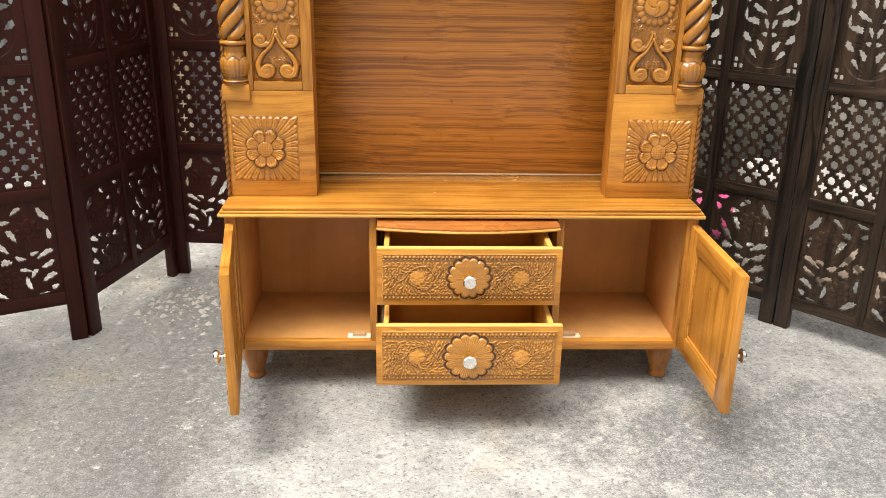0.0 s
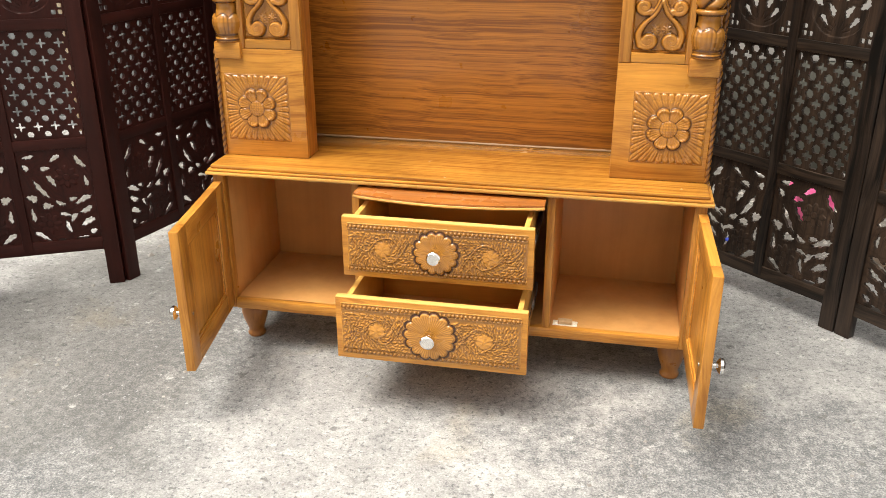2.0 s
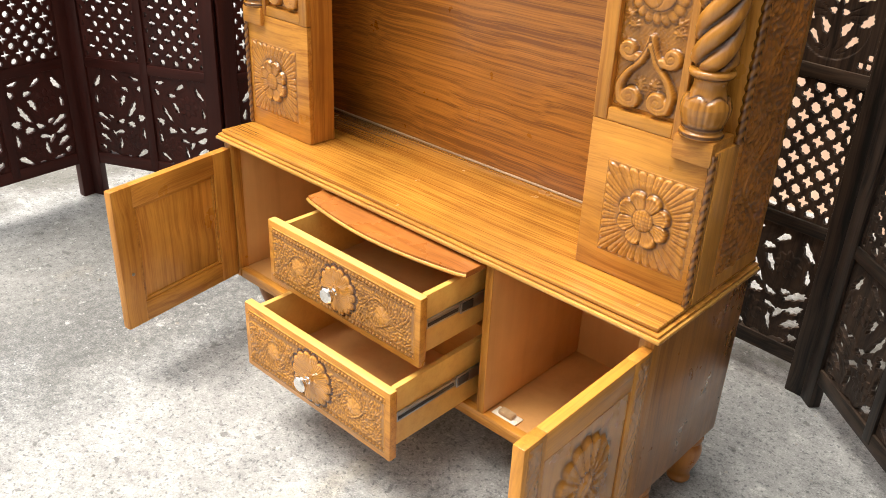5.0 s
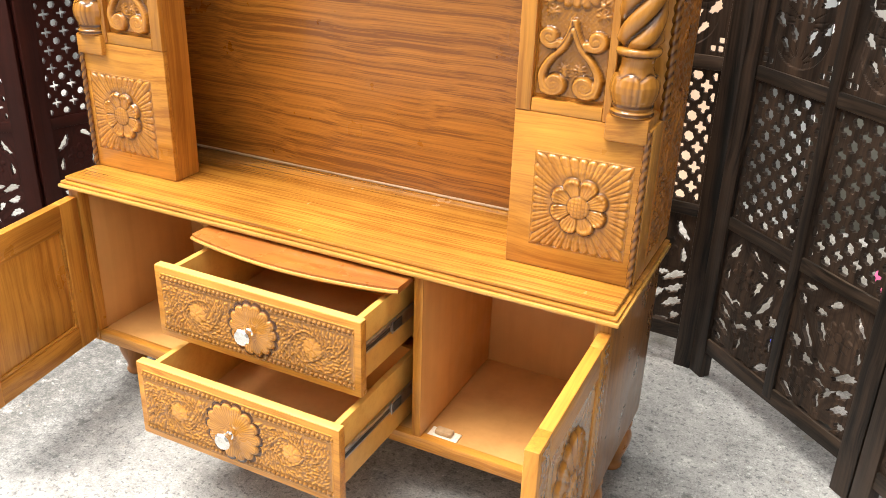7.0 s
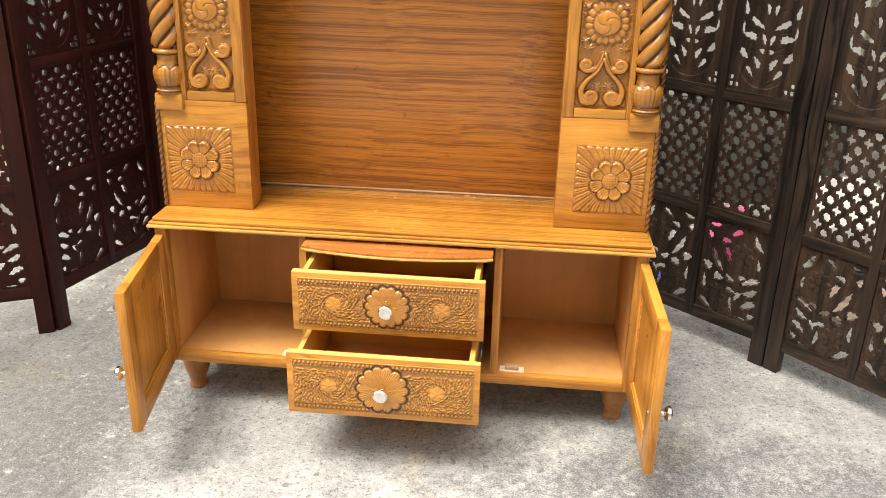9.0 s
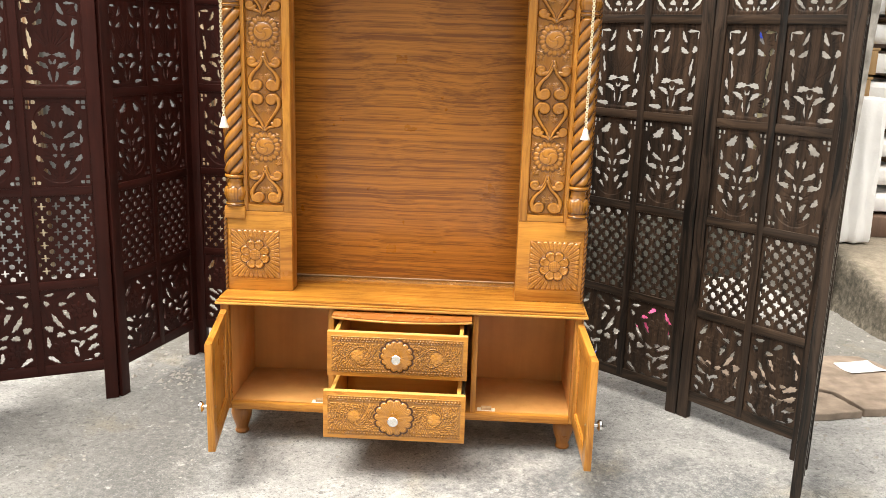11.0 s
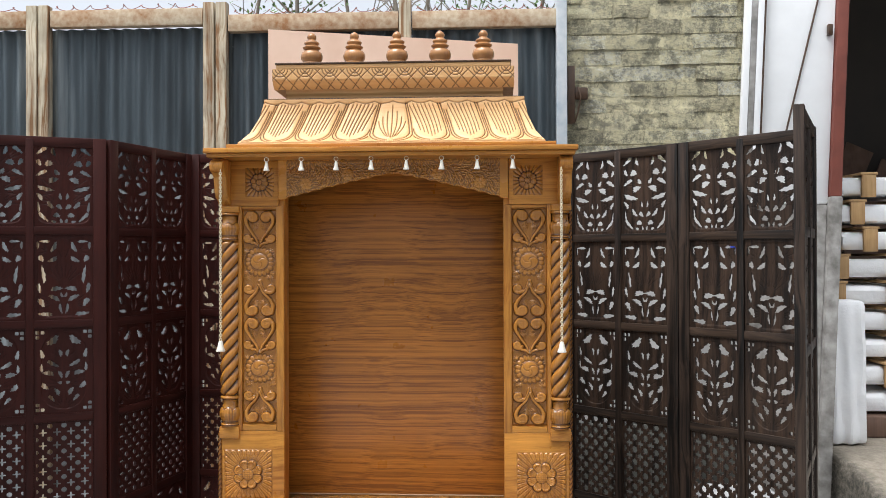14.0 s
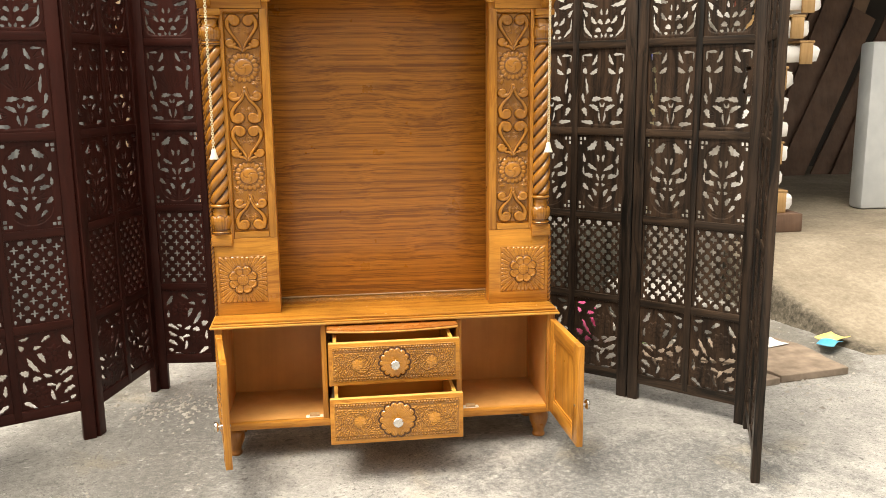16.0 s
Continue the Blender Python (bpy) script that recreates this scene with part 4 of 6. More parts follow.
def square_flower(u, v):
    r, a = np.hypot(u, v), np.arctan2(v, u)
    lobes = np.abs(np.cos(4 * (a + math.pi / 8)))
    outline = 0.051 * (0.80 + 0.20 * lobes**0.55)
    inside = outline - r
    seam = np.exp(-((lobes / 0.22) ** 2)) * (r > 0.019)
    rim_ = np.exp(-(((inside - 0.0065) / 0.004) ** 2))
    h = smoothstep(0, 0.004, inside) * (0.0050 + 0.0030 * rim_ - 0.0030 * seam - 0.0006 * np.cos(40 * a) * (r > 0.02))
    hatch = np.maximum(np.exp(-((np.sin(u * 520) / 0.35) ** 2)), np.exp(-((np.sin(v * 520) / 0.35) ** 2)))
    h = np.where(r < 0.0185, 0.0050 + 0.0035 * np.sqrt(np.clip(1 - (r / 0.0195) ** 2, 0, 1)) - 0.0012 * hatch, h)
    ring = np.exp(-(((inside - 0.0004) / 0.0026) ** 2)) + 0.75 * np.exp(-(((r - 0.0192) / 0.0014) ** 2)) + 0.65 * seam * (inside > 0) + 0.35 * hatch * (r < 0.018)
    m = np.maximum(np.abs(u), np.abs(v))
    n_leaf = 32
    tip = np.abs(np.cos(a * n_leaf / 2))
    reach = 0.0735 + 0.0075 * tip**0.5
    ray = tip**0.5 * (1 - 0.5 * np.exp(-((np.sin(a * n_leaf / 2) / 0.22) ** 2)))
    field = smoothstep(0, 0.005, reach - m) * (0.001 + 0.0030 * ray * smoothstep(0.048, 0.060, r))
    tier_edge = 0.060 + 0.005 * np.abs(np.sin(a * n_leaf / 2)) ** 0.5
    tier = 0.0008 * smoothstep(0.0, 0.003, tier_edge - m)
    cut = 0.7 * np.exp(-((tip / 0.22) ** 2)) * (r > 0.05) + 0.25 * np.exp(-(((m - tier_edge - 0.001) / 0.0013) ** 2)) + 0.8 * np.exp(-(((m - reach - 0.0005) / 0.0012) ** 2))
    return np.where(inside > 0, h + 0.002, field + tier), np.where(inside > 0.0, ring * 0.85, np.maximum(ring * 0.85, (m < 0.0815) * cut * 0.6))


def drawer_carving(half_w, half_h, bloom_r):
    lines = []
    for s in (-1, 1):
        for k in (0, 1):
            lines.append(curve([(s * 0.062, (-0.022, 0.022)[k]), (s * 0.085, (0.012, -0.014)[k]), (s * 0.105, (0.028, -0.030)[k]), (s * 0.135, (0.020, -0.016)[k]), (s * 0.160, (-0.006, 0.012)[k]), (s * 0.188, (0.020, -0.024)[k])], 12))

    def flow(x, y):
        return math.atan2(y, abs(x) - 0.118) * (1 if x > 0 else -1) + 0.9 + (0 if x > 0 else math.pi)

    def f(u, v):
        h, ring, inside = carved_flower(u, v, bloom_r, 14, 0.0, 0.18)
        rad, ang = np.hypot(u, v), np.arctan2(v, u)
        lobe = np.abs(np.cos(7 * ang))
        h = smoothstep(0, 0.007, inside) * (0.0040 + 0.0005 * lobe**0.6 + 0.0005 * np.cos(56 * ang) * (rad > 0.010))
        field = np.zeros_like(u)
        ends = np.minimum(half_w - np.abs(u), half_h - np.abs(v))
        band = smoothstep(0, 0.002, ends)
        cuts = chisel_leaves(u, v, half_w - 0.006, half_h - 0.020, 0.0068, 3, flow)
        field += band * 0.0038 * cuts
        best = np.full_like(u, 9.0)
        for ln in lines:
            best = np.minimum(best, near(u, v, ln))
        vine = bead(best, 0.0021, 0.0036) * band
        for s in (-1, 1):
            hh, _, within = carved_flower(u - s * 0.122, v + 0.001, 0.019, 6, 0.5, 0.22)
            vine = np.where(within > 0, hh * 0.85, vine)
            cuts = np.where(within > 0, 0.45 + 0.4 * np.clip(hh / 0.005, 0, 1), cuts)
        row = half_h - 0.0085
        moon = np.abs(np.abs(v) - row)
        cell = np.abs(((u / 0.0095) % 1.0) - 0.5) * 0.0095
        border = bead(np.hypot(cell, moon * 0.75), 0.0042, 0.0034) - 0.0030 * np.exp(-(((np.hypot(cell - 0.0016, moon * 0.75) - 0.0030) / 0.0008) ** 2))
        line = bead(np.abs(np.abs(v) - (half_h - 0.0150)), 0.0012, 0.0016)
        field = np.where(moon < 0.0065, border, np.maximum(field, np.maximum(vine, line)) * (np.abs(v) < row - 0.004)) * (ends > 0)
        stain_shade = (0.52 * (1 - cuts) ** 2 + 0.30 * np.exp(-((best - 0.0028) / 0.0010) ** 2)) * band
        return np.where(inside > 0, h + 0.001, np.where(inside > -0.004, 0.0, field)), np.maximum(np.maximum(np.maximum(1.2 * np.exp(-(((inside + 0.0006) / 0.0036) ** 4)), 0.5 * np.exp(-((inside - 0.006) / 0.0012) ** 2)), (inside > 0.006) * 0.45 * (0.5 - 0.5 * np.cos(56 * ang))), np.where(inside > 0, 0, stain_shade))

    return f


slide_dark = plain("black_slide_plastic", (0.012, 0.012, 0.012), (0.03, 0.03, 0.03), 40, 0.4)
KNOB = [(0.0085, 0.0), (0.0085, 0.003), (0.006, 0.005), (0.006, 0.010), (0.012, 0.013), (0.0165, 0.017), (0.0165, 0.023), (0.0135, 0.026), (0.0, 0.0265)]
knob_turn = Matrix.Rotation(radians(90), 4, "X")


def drawer(front_y, z0, z1, bloom_r):
    x0, x1 = -0.2095, 0.2225
    xc, zc = (x0 + x1) / 2, (z0 + z1) / 2
    front = part("drawer", box(x0, x1, front_y, front_y + 0.018, z0, z1, 0.002), teak_x, base, "pulled-out drawer with a carved front")
    w, h = (x1 - x0) - 0.024, (z1 - z0) - 0.022
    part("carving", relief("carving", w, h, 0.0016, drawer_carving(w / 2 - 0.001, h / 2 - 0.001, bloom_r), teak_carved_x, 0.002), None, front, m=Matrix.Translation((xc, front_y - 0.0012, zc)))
    part("top_edge", box(x0 + 0.001, x1 - 0.001, front_y + 0.001, front_y + 0.0175, z1 - 0.001, z1 + 0.0012, 0.0004), edge_ply, front, "pale top edge")
    y1 = front_y + 0.31
    for a, b in ((x0 + 0.016, x0 + 0.028), (x1 - 0.028, x1 - 0.016)):
        part("drawer_side", box(a, b, front_y + 0.0185, y1, z0 + 0.012, z1 - 0.009, 0.001), drawer_ply, front)
    part("drawer_back", box(x0 + 0.0285, x1 - 0.0285, y1 - 0.012, y1, z0 + 0.018, z1 - 0.012, 0.001), drawer_ply, front)
    part("drawer_bottom", box(x0 + 0.0285, x1 - 0.0285, front_y + 0.0185, y1 - 0.0125, z0 + 0.016, z0 + 0.021, 0.0), inner_ply, front)
    for s, x in ((-1, x0 + 0.0155), (1, x1 - 0.0155)):
        zs = zc + 0.004
        part("drawer_slide", box(min(x, x + s * 0.006), max(x, x + s * 0.006), front_y + 0.022, y1 - 0.01, zs - 0.009, zs + 0.009, 0.001), steel, front, "steel ball-bearing slide")
        part("slide_channel", box(min(x + s * 0.0062, x + s * 0.0085), max(x + s * 0.0062, x + s * 0.0085), Y0 - 0.045, y1 - 0.02, zs - 0.013, zs + 0.013, 0.001), steel, front, "steel outer channel")
        part("slide_groove", box(min(x + s * 0.0062, x + s * 0.0070), max(x + s * 0.0062, x + s * 0.0070), front_y + 0.03, Y0 - 0.05, zs - 0.0035, zs + 0.0035, 0.0), slide_dark, front, "dark ball track")
        part("slide_latch", box(min(x + s * 0.0086, x + s * 0.0105), max(x + s * 0.0086, x + s * 0.0105), Y0 - 0.042, Y0 - 0.012, zs - 0.008, zs + 0.010, 0.001), slide_dark, front, "black release latch")
    part("knob", lathe(KNOB, 12, m=Matrix.Translation((xc, front_y - 0.010, zc)) @ knob_turn), chrome, front, "faceted chrome knob")


drawer(-0.140, 0.316, 0.458, 0.052)
drawer(-0.210, 0.142, 0.294, 0.060)


def door_carving(u, v):
    h, ring, inside = carved_flower(u, v * 0.82, 0.078, 16, 0.0, 0.3)
    edge = np.minimum(0.128 - np.abs(u), 0.122 - np.abs(v))
    return np.where(inside > 0, h * 0.6 + 0.001, 0.0012 * (edge > 0)), ring * 0.7


def door_border(u, v):
    m = 0.0022 * np.abs(np.sin(v * 190 + 5 * np.sin(u * 120))) * np.abs(np.cos(u * 190 + 3 * np.sin(v * 60)))
    return m * smoothstep(0, 0.003, np.minimum(0.016 - np.abs(u), 0.155 - np.abs(v))), 0.25 * (m < 0.0004)


def door(hinge_x, side, angle):
    """side: 1 where the closed door reaches towards +x from its hinge. Local: x from the hinge, front face towards -y."""
    w, z0, z1, t = 0.334, 0.129, 0.467, 0.021
    m = Matrix.Translation((hinge_x, Y0 - 0.008, 0)) @ Matrix.Rotation(radians(angle), 4, "Z") @ Matrix.Diagonal((side, 1, 1, 1))
    fr = 0.052
    ob = part("door", box(fr - 0.004, w - fr + 0.004, -t + 0.006, -0.007, z0 + fr - 0.004, z1 - fr + 0.004, 0.001), teak_z, base, "open panelled door", m=m)
    for x0, x1 in ((0, fr), (w - fr, w)):
        part("stile", box(x0, x1, -t, 0, z0, z1, 0.002), teak_z, ob)
    for a, b in ((z0, z0 + fr), (z1 - fr, z1)):
        part("rail", box(fr - 0.0005, w - fr + 0.0005, -t + 0.0004, -0.0004, a, b, 0.002), teak_x, ob)
    bev = bmesh.new()
    for x0, x1, a, b in ((fr, fr + 0.007, z0 + fr, z1 - fr), (w - fr - 0.007, w - fr, z0 + fr, z1 - fr), (fr + 0.007, w - fr - 0.007, z0 + fr, z0 + fr + 0.007), (fr + 0.007, w - fr - 0.007, z1 - fr - 0.007, z1 - fr)):
        box(x0, x1, -0.0075, -0.003, a, b, 0.0015, bev)
    part("bead", bev, teak_x, ob)
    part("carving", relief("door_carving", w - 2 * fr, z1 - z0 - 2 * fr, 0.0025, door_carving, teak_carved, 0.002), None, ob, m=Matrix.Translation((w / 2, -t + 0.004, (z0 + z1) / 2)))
    for x in (fr / 2, w - fr / 2):
        part("border_carving", relief("border_carving", 0.034, z1 - z0 - 0.01, 0.0025, door_border, teak_carved, 0.002), None, ob, m=Matrix.Translation((x, -t - 0.0006, (z0 + z1) / 2)))
    part("knob", lathe(KNOB, 16, m=Matrix.Translation((w - 0.028, -t - 0.001, 0.262)) @ knob_turn), chrome, ob, "chrome knob")
    part("knob_screw", lathe([(0.004, 0), (0.004, 0.0015), (0.001, 0.0022)], 12, m=Matrix.Translation((w - 0.028, 0.0005, 0.262)) @ Matrix.Rotation(radians(-90), 4, "X")), steel, ob)
    for z in (z0 + 0.05, z1 - 0.05):
        part("hinge", lathe([(0.0042, -0.028), (0.0042, 0.028)], 10, (-0.003, -0.012, z)), steel, ob, "steel butt hinge")


door(-0.562, 1, -81)
door(0.567, -1, 91)

for x in (DL - 0.04, DR + 0.045):
    body = part("magnetic_catch", box(x - 0.017, x + 0.017, 0.040, 0.057, Z0 + 0.0242, Z0 + 0.034, 0.002), catch_plastic, base, "brown magnetic door catch")
    bm = box(x - 0.030, x + 0.030, 0.034, 0.063, Z0 + 0.0205, Z0 + 0.024, 0.0012)
    for s in (-1, 1):
        lathe([(0.0035, 0), (0.003, 0.0015), (0.0, 0.002)], 10, (x + s * 0.023, 0.049, Z0 + 0.024), bm)
    part("catch_plate", bm, bell_white, body, "pale metal plate")


# ---- carved temple hutch on the worktop ----
PZ0, PZ1, HZ = 0.5085, 1.53, 1.681
PIN, POUT, PY, PB = 0.367, 0.590, 0.100, 0.345
temple = thing("temple_hutch", (0, 0.2, PZ0), "tall carved teak home temple with twisted columns and stepped roof", "temple cabinet")
part("back_board", box(-0.567, 0.567, 0.309, PB, PZ0, HZ, 0.001), veneer_back, temple, "dark striped veneer back board")
part("quarter_bead", tube([(-0.565, 0.3075, PZ0 + 0.002), (0.565, 0.3075, PZ0 + 0.002)], 0.0028, 8), plain("pale_sealant_bead", (0.26, 0.14, 0.06), (0.52, 0.37, 0.24), 9, 0.4), temple)
part("soffit", box(-0.566, 0.566, 0.1725, 0.308, HZ - 0.018, HZ - 0.001, 0.001), teak_x, temple)
part("soffit", box(-PIN, PIN, 0.119, 0.172, HZ - 0.018, HZ - 0.001, 0.001), teak_x, temple)


def strip_carving(half_h):
    """Two repeats of heart, medallion and scrolls, and small stamped stars between them."""
    P = half_h
    lines, seeds = [], []
    rnd = random.Random(11)
    for k in range(2):
        top = half_h - k * P

        def y(t):
            return top - t * P

        for s in (-1, 1):
            # heart: from its foot outwards and up, curling in at the top
            ln = np.vstack([curve([(s * 0.002, y(0.335)), (s * 0.010, y(0.27)), (s * 0.027, y(0.195)), (s * 0.040, y(0.125)), (s * 0.040, y(0.07)), (s * 0.030, y(0.03))], 10), spiral(s * 0.0215, y(0.072), 0.0155, 0.002, 60 if s > 0 else 120, s * 1.35, 40)])
            lines.append((ln, np.interp(np.linspace(0, 1, len(ln)), (0, 0.25, 0.55, 0.8, 1.0), (0.0028, 0.0042, 0.0068, 0.0046, 0.0062)), 0.0110))
            # side curl at the heart's foot
            ln = np.vstack([curve([(s * 0.001, y(0.345)), (s * 0.010, y(0.315)), (s * 0.022, y(0.305))], 8), spiral(s * 0.0345, y(0.262), 0.0135, 0.002, 200 if s > 0 else -20, s * 1.35, 32)])
            lines.append((ln, np.interp(np.linspace(0, 1, len(ln)), (0, 0.4, 0.8, 1.0), (0.0026, 0.0052, 0.0040, 0.0055)), 0.0095))
            # small curl under the medallion
            ln = np.vstack([curve([(s * 0.002, y(0.665)), (s * 0.008, y(0.735)), (s * 0.018, y(0.782))], 8), spiral(s * 0.0325, y(0.738), 0.0145, 0.002, 215 if s > 0 else -35, s * 1.35, 32)])
            lines.append((ln, np.interp(np.linspace(0, 1, len(ln)), (0, 0.4, 0.8, 1.0), (0.0030, 0.0056, 0.0040, 0.0055)), 0.0100))
            # long scroll that curls in at the bottom
            ln = np.vstack([curve([(0.0, y(0.70)), (s * 0.011, y(0.775)), (s * 0.030, y(0.835)), (s * 0.0405, y(0.90)), (s * 0.036, y(0.965))], 10), spiral(s * 0.0225, y(0.935), 0.0155, 0.002, -40 if s > 0 else 220, -s * 1.35, 40)])
            lines.append((ln, np.interp(np.linspace(0, 1, len(ln)), (0, 0.3, 0.55, 0.8, 1.0), (0.0028, 0.0050, 0.0068, 0.0046, 0.0062)), 0.0110))
            for t in (0.125, 0.165, 0.39, 0.595, 0.87, 0.90, 0.43, 0.635):
                seeds.append((s * rnd.uniform(0.009, 0.017) if t < 0.3 or t > 0.75 else s * rnd.uniform(0.032, 0.042), y(t)))

    def f(u, v):
        h = 0.0016 * np.clip(np.sin(u * 900 + 2 * np.sin(v * 190)) * np.sin(v * 850), 0, 1)
        stain_shade = np.full_like(u, 0.32)
        for cx, cy in seeds:
            r, a = np.hypot(u - cx, v - cy), np.arctan2(v - cy, u - cx)
            h = np.maximum(h, 0.0042 * smoothstep(0.0, 0.004, 0.0120 * (0.66 + 0.34 * np.cos(8 * a)) - r))
            stain_shade = np.where(r < 0.0110 * (0.66 + 0.34 * np.cos(8 * a)), 0.0, stain_shade)
        for ln, w, top in lines:
            q = stroke(u, v, ln, w * 1.18)
            groove = 1 - 0.22 * np.exp(-((q / 0.22) ** 2))
            h = np.maximum(h, bead(q, 1.0, top) * groove)
            stain_shade = np.where(q < 0.8, np.minimum(stain_shade, 0.05), np.maximum(stain_shade, 0.95 * np.exp(-(((q - 1.12) / 0.30) ** 2))))
        for k in range(2):
            cy = half_h - (k + 0.485) * P
            hh, ring, inside = carved_flower(u, (v - cy) * (0.93 - 0.07 * np.abs(np.sin(2 * np.arctan2(v - cy, u)))), 0.045, 18, 0.17, 0.62)
            r, a = np.hypot(u, v - cy), np.arctan2(v - cy, u)
            groove = np.exp(-((np.sin(1.5 * a + r * 110) * r / 0.0022) ** 2)) * (r > 0.004)
            disc = 0.0025 + 0.0060 * np.sqrt(np.clip(1 - (r / 0.029) ** 2, 0, 1)) - 0.0022 * groove
            h = np.where(inside > 0, np.where(r < 0.0272, disc, hh * 0.55), h)
            stain_shade = np.where(inside > -0.003, np.where(r < 0.0280, np.maximum(0.55 * groove, np.exp(-(((r - 0.0270) / 0.0014) ** 2))), ring * 0.8), stain_shade)
        return h * 1.25, np.clip(stain_shade - 0.06, 0, 0.97)

    return f


def side_carving(u, v):
    rows = np.abs(np.abs(u) - 0.073)
    rope_ = bead(rows, 0.004, 0.003) * (0.7 + 0.3 * np.sin(v * 700 + u * 300))
    vine = bead(np.abs(u - 0.034 * np.sin(v * 34)), 0.0032, 0.0042)
    cuts = chisel_leaves(u, v, 0.066, 0.56, 0.0125, 17, lambda x, y: 34 * y + 20 * x)
    h = np.where(np.abs(u) < 0.067, np.maximum(vine, 0.0044 * cuts), rope_)
    return h, np.where(np.abs(u) < 0.067, 0.32 * (1 - cuts) ** 2 * (vine < 0.001), 0.12)


def frieze_carving(half_w):
    rnd = random.Random(5)
    lines = []
    for s in (-1, 1):
        for k in range(9):
            x = s * (0.03 + 0.040 * k)
            lines.append(spiral(x, 0.012 - 0.011 * k + rnd.uniform(-0.006, 0.006), 0.017, 0.003, rnd.uniform(0, 360), s * (-1) ** k * 1.3, 34))

    def f(u, v):
        best = np.full_like(u, 9.0)
        for ln in lines:
            best = np.minimum(best, near(u, v, ln))
        cuts = chisel_leaves(u, v, half_w, 0.062, 0.0088, 9, lambda x, y: 9 * x + 30 * y)
        h = np.maximum(bead(best, 0.0022, 0.0052), 0.0040 * cuts)
        stain_shade = 0.62 * (1 - cuts) ** 2 * (best > 0.0018)
        for cx in (-0.29, 0.29, -0.15, 0.15):
            hh, ring, inside = carved_flower(u - cx, v + 0.018 - 0.03 * (abs(cx) < 0.2), 0.020, 6)
            h = np.where(inside > 0, hh * 1.1, h)
            stain_shade = np.where(inside > 0, ring * 0.4, stain_shade)
        return h, stain_shade

    return f


def arch_z(x):
    """The cusped lower edge of the arch board."""
    a = np.abs(x) / PIN
    rise = 0.083 * (1 - a**1.15)
    return 1.551 + rise + 0.0042 * np.abs(np.sin(math.pi * 9 * a)) * (a < 0.97)


# arch board: its own grid follows the cusped edge
nx, nz = 460, 64
AX, AT = np.meshgrid(np.linspace(-0.385, 0.385, nx), np.linspace(0, 1, nz))
low = np.where(np.abs(AX) < PIN, arch_z(AX), 1.551)
AZ = low + (HZ - low) * AT
hh, ss = frieze_carving(0.37)(AX, AZ - 1.62)
rim = smoothstep(0.0, 0.010, AZ - low) * smoothstep(0.0, 0.012, 1.672 - AZ)
inset = np.abs(AX) < 0.355
hh = np.where(inset, hh * rim, 0) + 0.002 * (1 - rim) * inset
front = np.stack([AX, 0.092 - hh, AZ], -1)
front[:, 0, 1], front[:, -1, 1] = 0.112, 0.112
back_row = np.stack([AX[0], np.full(nx, 0.112), AZ[0]], -1)[None]
arch_mesh = grid_mesh("arch_board", np.concatenate([back_row, front]), teak_carved_x, np.concatenate([np.zeros((1, nx)), ss * inset]))
part("arch_board", arch_mesh, None, temple, "carved arch board with a cusped edge")
part("arch_backing", extrude([(x, z) for x, z in zip(np.linspace(-PIN, PIN, 75), arch_z(np.linspace(-PIN, PIN, 75)) + 0.002)] + [(PIN, HZ - 0.001), (-PIN, HZ - 0.001)], 0.1125, 0.1185, plane="xz"), teak_x, temple)

strip_mesh = relief("strip_carving", 0.104, 0.715, 0.0017, strip_carving(0.715 / 2), teak_carved, 0.003)
flower_mesh = relief("flower_carving", 0.165, 0.166, 0.0012, square_flower, teak_carved, 0.002)


def small_flower(u, v):
    h, ring, inside = carved_flower(u, v, 0.030, 8, 0.2, 0.34)
    r, a = np.hypot(u, v), np.arctan2(v, u)
    leafy = 0.0035 * np.abs(np.sin(a * 11)) ** 0.8 * smoothstep(0, 0.008, 0.047 - np.maximum(np.abs(u), np.abs(v)))
    return np.where(inside > 0, h * 1.7 + 0.002, leafy * 1.4), ring * 0.95 + (inside <= 0) * 0.85 * (1 - np.abs(np.sin(a * 11))) ** 2


corner_mesh = relief("corner_carving", 0.10, 0.10, 0.0013, small_flower, teak_carved, 0.002)
side_mesh = relief("side_carving", 0.160, 1.14, 0.0021, side_carving, teak_side_carved, 0.002)


def twisted_shaft(x, y, z0, z1, r, turns, hand):
    nz, na = 260, 56
    zz, aa = np.linspace(z0, z1, nz), np.linspace(0, 2 * math.pi, na)
    A, Z = np.meshgrid(aa, zz)
    phase = A * 4 - hand * 2 * math.pi * turns * 4 * (Z - z0) / (z1 - z0)
    lobe = np.abs(np.cos(phase / 2)) ** 0.45
    ends = smoothstep(z0, z0 + 0.012, Z) * smoothstep(z0, z0 + 0.012, z0 + z1 - Z)
    R = r * (0.58 + 0.42 * lobe * (0.4 + 0.6 * ends))
    stain_shade = np.clip(np.exp(-((lobe / 0.62) ** 5)) * 1.2 + 0.02, 0, 1)
    return grid_mesh("twisted_shaft", np.stack([x + R * np.cos(A), y + R * np.sin(A), Z], -1), teak_turned, stain_shade)


